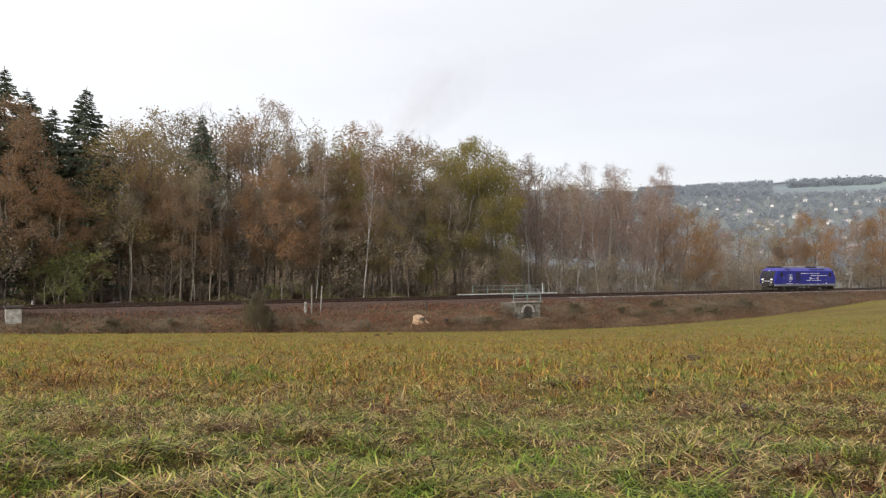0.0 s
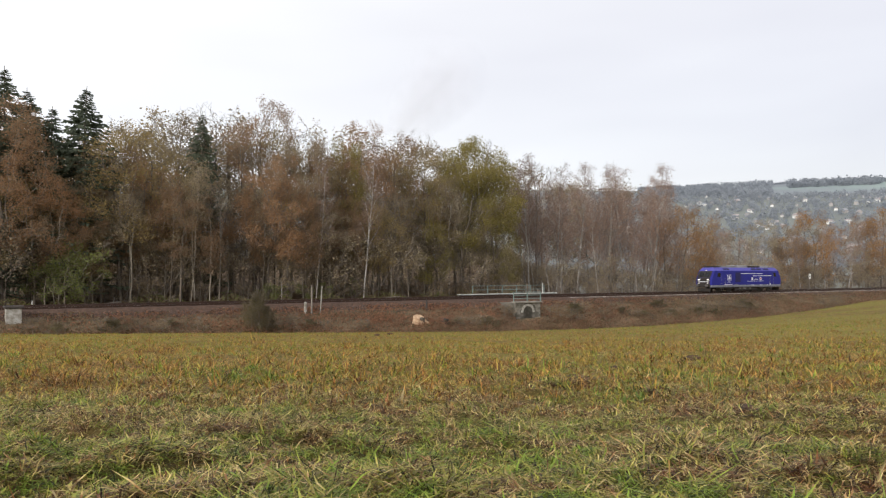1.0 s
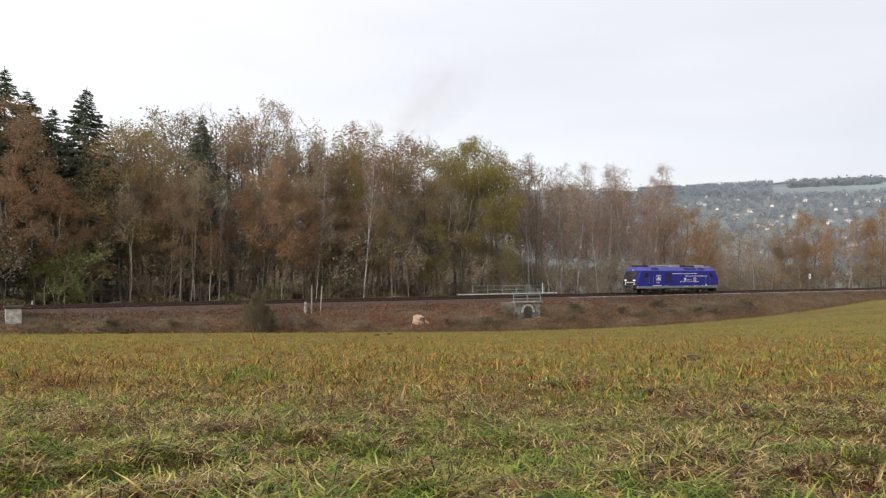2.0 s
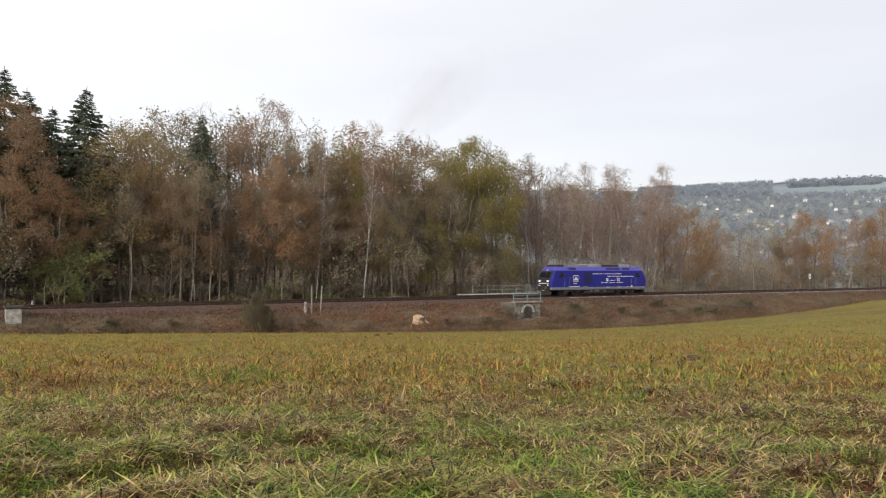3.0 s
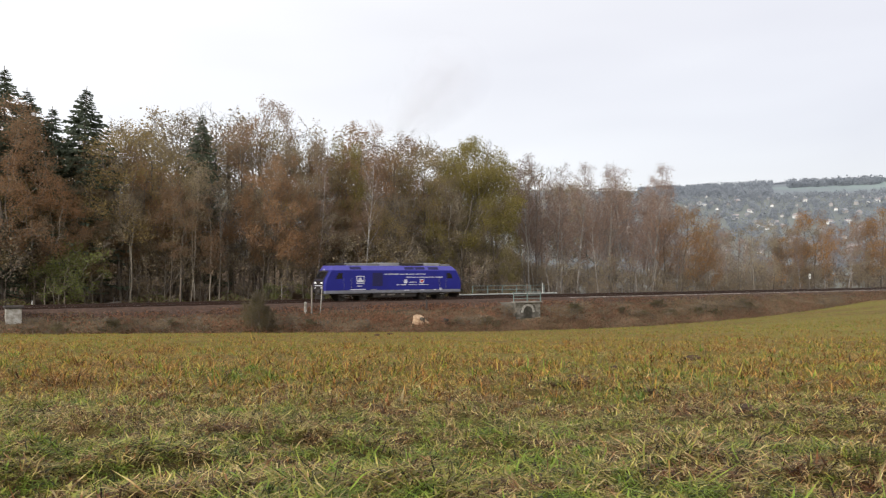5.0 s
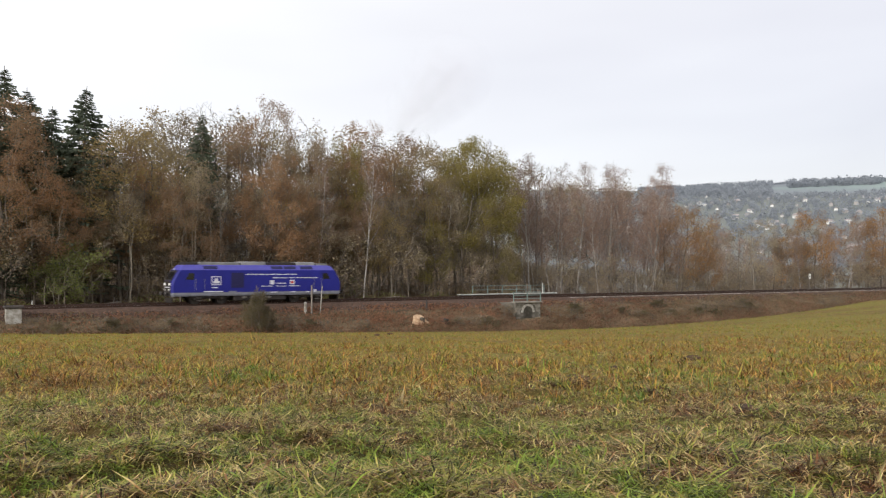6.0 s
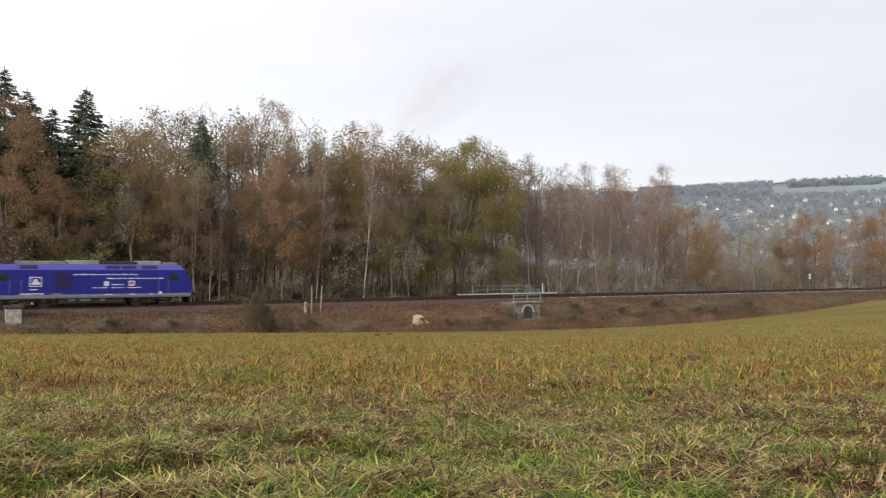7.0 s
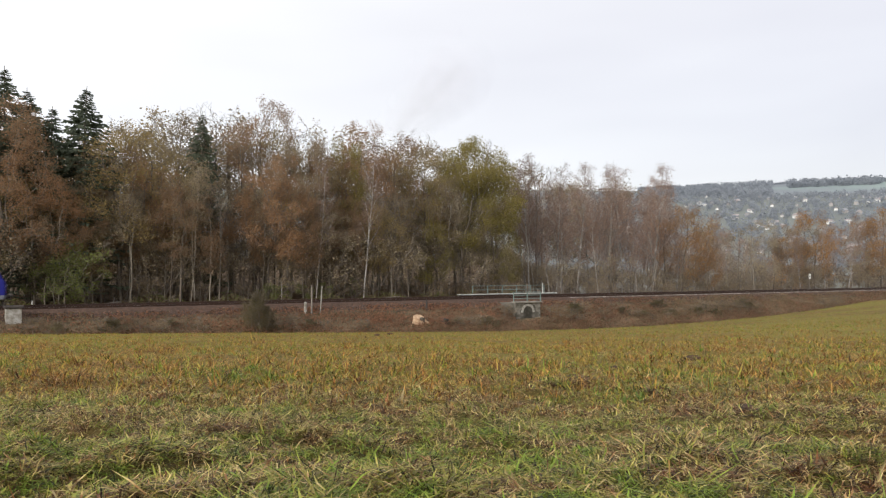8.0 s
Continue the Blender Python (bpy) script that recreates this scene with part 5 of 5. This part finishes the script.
def grass_tuft(px, py, count, length, width, colour, lean=0.5, bend=0.8):
    d = 1112 / (py - 574)
    x = (px - 784) / BEARING * d
    tuft = thing("grass_tuft", pose(x, d, float(ground_z(x, d))), "upright tuft of broad grass blades in the meadow", "grass tuft", "grass tufts")
    rng = random.Random(int(px * 7 + py))
    for _ in range(count):
        a = rng.uniform(0, 2 * math.pi)
        out = Vector((math.cos(a), math.sin(a), 0))
        side = Vector((-out.y, out.x, 0)) * width * rng.uniform(0.7, 1.2) / 2
        reach, tip_lean = length * rng.uniform(0.6, 1.2), lean * rng.uniform(0.3, 1.3)
        p = out * rng.uniform(0, 0.02)
        verts, faces = [], []
        for i in range(6):
            f = i / 5
            tilt = tip_lean + bend * f * f
            w = side * (1 - f ** 2.5 * 0.95)
            verts += [tuple(p - w), tuple(p + Vector((0, 0, -width * 0.15))), tuple(p + w)]
            p = p + (out * math.sin(tilt) + Vector((0, 0, math.cos(tilt)))) * reach / 5
        for i in range(5):
            k = i * 3
            faces += [(k, k + 1, k + 4, k + 3), (k + 1, k + 2, k + 5, k + 4)]
        mesh_object("blade", verts, faces, colour, tuft, smooth=True)


M_FRESH = material("fresh_grass", (0.175, 0.235, 0.045), 0.5, vary=(0.10, 0.15, 0.03), scale=8, per_object=0.5, spec=0.35)
M_STRAW = material("straw_blades", (0.47, 0.38, 0.20), 0.55, vary=(0.30, 0.215, 0.09), scale=8, per_object=0.5, spec=0.3)
M_DRYRED = material("russet_blades", (0.36, 0.16, 0.06), 0.6, vary=(0.22, 0.10, 0.04), scale=8, per_object=0.5, spec=0.25)
for px, py, count, length, width, colour in ((1040, 872, 16, 0.10, 0.012, M_FRESH), (798, 878, 10, 0.09, 0.011, M_FRESH), (42, 862, 9, 0.08, 0.010, M_FRESH), (870, 664, 7, 0.20, 0.014, M_FRESH),
                                             (1132, 712, 22, 0.13, 0.013, M_FRESH), (1105, 716, 18, 0.12, 0.013, M_FRESH), (685, 722, 14, 0.16, 0.013, M_DRYRED), (712, 716, 10, 0.18, 0.013, M_STRAW),
                                             (560, 700, 14, 0.13, 0.013, M_DRYRED), (220, 750, 10, 0.13, 0.011, M_STRAW), (60, 735, 14, 0.12, 0.012, M_FRESH), (595, 830, 9, 0.09, 0.011, M_FRESH)):
    grass_tuft(px, py, count, length, width, colour)
grass_tuft(1535, 878, 3, 0.26, 0.007, M_STRAW, 0.7, 0.6)


def build_brush():
    """Brambles, dead stalks and fallen leaves over the near bank."""
    rng = np.random.default_rng(5)
    n = 165000
    s = rng.uniform(-135, 75, n)
    w = 1.9 + rng.random(n) ** 0.95 * 8.9
    x, y = PX + s * UX + w * NX, PY + s * UY + w * NY
    z = ground_z(x, y)
    bank = -0.75 - np.maximum(w - 2.6, 0) * 0.55
    lump = 0.5 + 0.5 * np.sin(s * 0.55 + 1.2 * np.sin(w * 0.8)) * np.sin(s * 0.21 + w)
    keep = (z < bank + 0.35) & (rng.random(n) < 0.35 + 0.65 * lump)
    sc = s_at(935, 5.6)
    keep &= ~((np.abs(s - sc) < 1.9) & (w < 6.1) & (w > 3.5))
    x, y, z, lump, w = x[keep], y[keep], z[keep], lump[keep], w[keep]
    n = len(x)
    low = np.clip((w - 4) / 4, 0, 1)
    h = rng.random(n) * (0.10 + 1.05 * lump * (0.2 + 0.8 * low)) * np.clip((w - 1.5) / 2.5, 0.06, 1)
    z = np.maximum(z, np.interp(w, [1.7, 3.45], [-0.28, -1.10]) - np.maximum(w - 3.45, 0) * 9)
    c = np.stack([x, y, z + h], 1)
    a = rng.normal(0, 1, (n, 3)) * [1, 1, 0.7]
    a /= np.linalg.norm(a, axis=1)[:, None]
    b = np.cross(a, rng.normal(0, 1, (n, 3)))
    b /= np.linalg.norm(b, axis=1)[:, None]
    size = rng.uniform(0.05, 0.135, n)[:, None]
    v = np.stack([c - a * size, c + b * size * 0.6, c + a * size, c - b * size * 0.6], 1).reshape(-1, 3)
    k = np.arange(n)[:, None] * 4
    f = np.concatenate([k + [0, 1, 2], k + [0, 2, 3]], 1).reshape(-1, 3)
    # stalks
    m = n // 2
    base = np.stack([x[:m], y[:m], z[:m] - 0.05], 1)
    d = rng.normal(0, 1, (m, 3)) * [0.45, 0.45, 0.2] + [0, 0, 1]
    d *= (rng.uniform(0.25, 0.95, m) * (0.45 + low[:m] * 0.8) * np.clip((w[:m] - 1.9) / 2.2, 0.05, 1))[:, None]
    r = 0.018
    v2 = np.stack([base + [r, 0, 0], base + [-r * 0.5, r * 0.87, 0], base + [-r * 0.5, -r * 0.87, 0], base + d], 1).reshape(-1, 3)
    k2 = np.arange(m)[:, None] * 4 + len(v)
    f2 = np.concatenate([k2 + [0, 1, 3], k2 + [1, 2, 3], k2 + [2, 0, 3]], 1).reshape(-1, 3)
    along = (x - PX) * UX + (y - PY) * UY
    rusty = np.clip(1 - np.abs(along - s_at(720, 4)) / 46, 0, 1) * np.clip(1.6 - low * 1.6, 0, 1)
    patch = 0.5 + 0.5 * np.sin(along * 0.31 + 1.9 * np.sin(along * 0.11) + w * 0.7)
    pick = rng.random(n)
    kind = np.where(pick < 0.9 * rusty, 3, np.where(pick < 0.15 + 0.6 * patch, 1, np.where(rng.random(n) < 0.3, 4, 0)))
    mats = np.concatenate([kind.repeat(2), np.full(len(f2), 2)])
    fast_mesh("bramble_thicket", np.concatenate([v, v2]), np.concatenate([f, f2]), [L_BRAMBLE, L_DRY, M_STALK, L_FALLEN, L_BUSH], "rusty brambles and dead stalks on the railway bank", "brambles", face_mats=mats)
    # green and brown undergrowth along the edge of the wood
    n = 15000
    s = -132 + rng.random(n) ** 1.5 * 90
    w = -7.3 - rng.random(n) * 3.2
    x, y = PX + s * UX + w * NX, PY + s * UY + w * NY
    lump = 0.5 + 0.5 * np.sin(s * 0.9 + 1.1 * np.sin(s * 0.23))
    c = np.stack([x, y, ground_z(x, y) + rng.random(n) * (0.25 + 0.9 * lump)], 1)
    a = rng.normal(0, 1, (n, 3)) * [1, 1, 0.6]
    a /= np.linalg.norm(a, axis=1)[:, None]
    b = np.cross(a, rng.normal(0, 1, (n, 3)))
    b /= np.linalg.norm(b, axis=1)[:, None]
    size = rng.uniform(0.05, 0.13, n)[:, None]
    v = np.stack([c - a * size, c + b * size * 0.6, c + a * size, c - b * size * 0.6], 1).reshape(-1, 3)
    k = np.arange(n)[:, None] * 4
    f = np.concatenate([k + [0, 1, 2], k + [0, 2, 3]], 1).reshape(-1, 3)
    fast_mesh("edge_undergrowth", v, f, [L_GREEN, L_DRY], "green and brown brambles along the edge of the wood", "undergrowth", face_mats=(rng.random(n) < 0.55).astype(int).repeat(2))
    # stones of the ballast shoulder
    n = 9000
    s = rng.uniform(-130, 90, n)
    w = rng.uniform(0.9, 3.6, n)
    z = np.interp(w, [0.9, 1.7, 3.45, 3.6], [-0.24, -0.28, -1.08, -1.2])
    x, y = PX + s * UX + w * NX, PY + s * UY + w * NY
    c = np.stack([x, y, z], 1)
    dirs = np.array([[1, 0, 0], [-1, 0, 0], [0, 1, 0], [0, -1, 0], [0, 0, 1]], float)
    v = c[:, None, :] + dirs[None] * rng.uniform(0.04, 0.10, (n, 5, 1)) + rng.normal(0, 0.01, (n, 5, 3))
    k = np.arange(n)[:, None] * 5
    f = np.concatenate([k + [0, 2, 4], k + [2, 1, 4], k + [1, 3, 4], k + [3, 0, 4]], 1).reshape(-1, 3)
    m = material("ballast_stones", (0.155, 0.11, 0.09), 0.9, vary=(0.065, 0.048, 0.04), scale=2, per_island=0.8)
    fast_mesh("ballast_stones", v.reshape(-1, 3), f, [m], "loose rust-stained ballast stones", "ballast")


build_brush()

# sleepers


def build_sleepers():
    bm = bmesh.new()
    lo, hi = [], []
    for x, y in ((-0.14, -1.3), (0.14, -1.3), (0.14, 1.3), (-0.14, 1.3)):
        lo.append(bm.verts.new((x, y, -0.38)))
        hi.append(bm.verts.new((x * 0.75, y * 0.97, -0.165)))
    bm.faces.new(hi)
    for i in range(4):
        bm.faces.new((lo[i], lo[(i + 1) % 4], hi[(i + 1) % 4], hi[i]))
    first = part("sleeper", bm, M_SLEEPER, near_track)
    for track, w in ((near_track, 0), (far_track, -4.1)):
        for i in range(290):
            ob = new("sleeper", first.data)
            ob.parent = track
            ob.matrix_basis = pose(-112 + i * 0.62, 0, 0, 0, 0, 0)
    bpy.data.objects.remove(first)


build_sleepers()


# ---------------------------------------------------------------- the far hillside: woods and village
# far woods are paled and blued to paint in haze; valley woods stay brown
M_FARWOOD = material("haze_tinted_woods", (0.345, 0.37, 0.40), 0.95, vary=(0.265, 0.29, 0.325), scale=0.03, per_island=0.25, coords="World", spec=0.05)
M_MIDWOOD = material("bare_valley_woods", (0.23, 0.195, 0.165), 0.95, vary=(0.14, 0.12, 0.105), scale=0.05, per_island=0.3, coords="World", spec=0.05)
M_HOUSE = material("house_render", (0.80, 0.79, 0.77), 0.85, vary=(0.36, 0.34, 0.33), scale=0.3, per_object=1.4)
M_ROOF = material("roof_tiles", (0.36, 0.325, 0.32), 0.85, vary=(0.29, 0.31, 0.335), scale=0.3, per_object=1.4)
M_PANE = material("house_window", (0.06, 0.065, 0.075), 0.2)


def soften(m):
    """Lets light through loose twigs and leaves."""
    tree = m.node_tree
    solid = tree.nodes["Principled BSDF"]
    glow = tree.nodes.new("ShaderNodeBsdfTranslucent")
    tree.links.new(solid.inputs["Base Color"].links[0].from_socket, glow.inputs[0])
    mix = tree.nodes.new("ShaderNodeMixShader")
    mix.inputs[0].default_value = 0.5
    tree.links.new(solid.outputs[0], mix.inputs[1])
    tree.links.new(glow.outputs[0], mix.inputs[2])
    tree.links.new(mix.outputs[0], tree.nodes["Material Output"].inputs[0])


soften(M_FARWOOD)
soften(M_MIDWOOD)


def build_far():
    rng = np.random.default_rng(31)
    places = []

    def add(u0, u1, r0, r1, n, size):
        u = rng.uniform(u0, u1, n)
        r = rng.uniform(r0, r1, n)
        y = r / np.sqrt(1 + u * u)
        places.append(np.stack([u * y, y, np.full(n, size)], 1))

    add(0.40, 0.66, 2480, 2620, 900, 6)       # wood on the ridge
    add(0.44, 0.56, 1850, 2000, 260, 7)       # copse below it
    add(0.25, 0.35, 1400, 2450, 900, 6)
    add(0.33, 0.42, 1400, 2250, 420, 6)
    add(0.10, 0.66, 600, 1450, 1700, 4.4)       # gardens and trees between the houses
    add(0.04, 0.66, 290, 620, 1700, 4.2)        # valley
    add(0.26, 0.40, 2350, 2560, 120, 6)
    p = np.concatenate(places)
    n = len(p)
    z = ground_z(p[:, 0], p[:, 1])
    k = p[:, 2] * rng.uniform(0.6, 1.3, n)
    # each tree is a loose clump of sprays with an uneven outline
    q = 34
    d = rng.normal(0, 1, (n, q, 3))
    d /= np.linalg.norm(d, axis=2)[..., None]
    c = d * rng.uniform(0.45, 1.0, (n, q, 1)) * np.stack([k * 0.8, k * 0.8, k * 1.1], 1)[:, None, :] + np.stack([p[:, 0], p[:, 1], z + k * 0.8], 1)[:, None, :]
    v = c[:, :, None, :] + rng.normal(0, 0.22, (n, q, 3, 3)) * k[:, None, None, None]
    f = np.arange(n * q * 3).reshape(-1, 3)
    fast_mesh("far_woods", v.reshape(-1, 3), f, [M_FARWOOD, M_MIDWOOD], "bare woods and garden trees on the far hillside, haze put into their colour", "woods", face_mats=np.repeat((np.hypot(p[:, 0], p[:, 1]) < 620).astype(int), q))


def house_thing(m, lx, ly, h, roof_h):
    ho = thing("house", m, "pale rendered house with a pitched roof on the hillside", "house", "village houses")
    part("wall", box_bm(0, 0, h / 2 - 1.5, lx, ly, h + 3), M_HOUSE, ho)
    bm = bmesh.new()
    e = 0.6
    a = [bm.verts.new(c) for c in ((-lx / 2 - e, -ly / 2 - e, h), (lx / 2 + e, -ly / 2 - e, h), (lx / 2 + e, ly / 2 + e, h), (-lx / 2 - e, ly / 2 + e, h), (-lx / 2 - e, 0, h + roof_h), (lx / 2 + e, 0, h + roof_h))]
    for q in ((0, 1, 5, 4), (2, 3, 4, 5), (0, 4, 3), (1, 2, 5), (0, 3, 2, 1)):
        bm.faces.new([a[i] for i in q])
    part("roof", bm, M_ROOF, ho)
    for i in range(3):
        for j in range(2):
            part("window", box_bm(-lx / 2 + lx * (i + 0.5) / 3, -ly / 2 - 0.02, 1.3 + j * 2.3, 1.0, 0.12, 1.2), M_PANE, ho)
    return ho


def build_village():
    rng = random.Random(14)
    protos = [house_thing(pose(0, 0, -500), 8.5, 7, 4.4, 3.0), house_thing(pose(0, 0, -500), 10, 7.5, 4.2, 3.2), house_thing(pose(0, 0, -500), 8, 7, 5.0, 2.6)]
    used = [False] * 3
    spots = [(1290, 1180, 1), (1306, 1200, 0), (1385, 1000, 1), (1410, 980, 0)]
    for _ in range(95):
        spots.append((rng.uniform(1090, 1590), rng.choice([rng.uniform(700, 950), rng.uniform(850, 1400), rng.uniform(950, 1300)]), rng.randrange(3)))
    for px, r, k in spots:
        u = (px - 784) / BEARING
        y = r / math.sqrt(1 + u * u)
        x = u * y
        m = pose(x, y, float(ground_z(x, y)), 0, 0, rng.choice([-25, -10, 15, 35, 80, 100, 60])) @ Matrix.Scale(rng.uniform(0.5, 0.95), 4)
        if not used[k]:
            used[k] = True
            protos[k].matrix_basis = m
        else:
            copy_thing(protos[k], m)


build_far()
build_village()

# ---------------------------------------------------------------- thin smoke rising behind the wood
M_SMOKE = bpy.data.materials.new("thin_smoke")
M_SMOKE.use_nodes = True
nt = M_SMOKE.node_tree
nt.nodes.clear()
o = nt.nodes.new("ShaderNodeOutputMaterial")
mx = nt.nodes.new("ShaderNodeMixShader")
tr = nt.nodes.new("ShaderNodeBsdfTransparent")
df = nt.nodes.new("ShaderNodeBsdfDiffuse")
df.inputs[0].default_value = (0.58, 0.59, 0.65, 1)
tc = nt.nodes.new("ShaderNodeTexCoord")
mp = nt.nodes.new("ShaderNodeMapping")
mp.inputs["Scale"].default_value = (1.0, 0.0, 1.0)
gr = nt.nodes.new("ShaderNodeTexGradient")
gr.gradient_type = 'SPHERICAL'
wisp = nt.nodes.new("ShaderNodeTexNoise")
wisp.inputs["Scale"].default_value, wisp.inputs["Detail"].default_value = 1.6, 4
m1 = nt.nodes.new("ShaderNodeMath")
m1.operation = 'MULTIPLY'
m2 = nt.nodes.new("ShaderNodeMath")
m2.operation = 'MULTIPLY'
m2.inputs[1].default_value = 0.33
nt.links.new(tc.outputs["Object"], mp.inputs[0])
nt.links.new(mp.outputs[0], gr.inputs[0])
nt.links.new(tc.outputs["Object"], wisp.inputs["Vector"])
nt.links.new(gr.outputs["Fac"], m1.inputs[0])
nt.links.new(wisp.outputs[0], m1.inputs[1])
nt.links.new(m1.outputs[0], m2.inputs[0])
nt.links.new(m2.outputs[0], mx.inputs[0])
nt.links.new(tr.outputs[0], mx.inputs[1])
nt.links.new(df.outputs[0], mx.inputs[2])
nt.links.new(mx.outputs[0], o.inputs[0])


def build_smoke():
    sm = thing("smoke_plume", pose(0, 300, 0), "faint grey smoke drifting up behind the wood", "smoke")
    made = []
    for i in range(5):
        t = i / 4
        px, py = 705 + 80 * t, 235 - 100 * t
        x, z = (px - 784) / BEARING * 300, EYE_Z + 300 * (482 - py) / BEARING
        bm = bmesh.new()
        bmesh.ops.create_icosphere(bm, subdivisions=3, radius=1.0)
        bmesh.ops.delete(bm, geom=[v for v in bm.verts if v.co.y > 0.35], context='VERTS')
        for v in bm.verts:
            v.co.y *= 0.5 * (1 + 0.3 * noise.noise(v.co * 2))
        size = 8 + 6 * t
        p = part("puff", bm, M_SMOKE, sm, smooth=True)
        p.scale = (size * 1.25, size, size * 1.4)
        made.append((p, x, z, t, i * 1.5))
    return sm, made


smoke, puffs = build_smoke()


# ---------------------------------------------------------------- what moves
def run(t):
    return 16.354 * t - 0.0295 * t * t


def motions():
    rows = []
    for i in range(17):
        t = i * 0.5
        rows.append((t, rail_pose(9 - run(t), 0, 0, 180)))
    walk(loco, rows)
    for ws, x in wheelsets:
        walk(ws, [(i / FPS, pose(x, 0, 0.60, 0, math.degrees(run(i / FPS) / 0.60), 0)) for i in range(8 * FPS + 1)])
    for p, x, z, t, y in puffs:
        walk(p, [(0.0, pose(x, y, z, 0, 25, 0)), (4.0, pose(x + 1.4 * t, y, z + 0.8, 0, 28, 0)), (8.0, pose(x + 2.8 * t, y, z + 1.6, 0, 31, 0))])


motions()
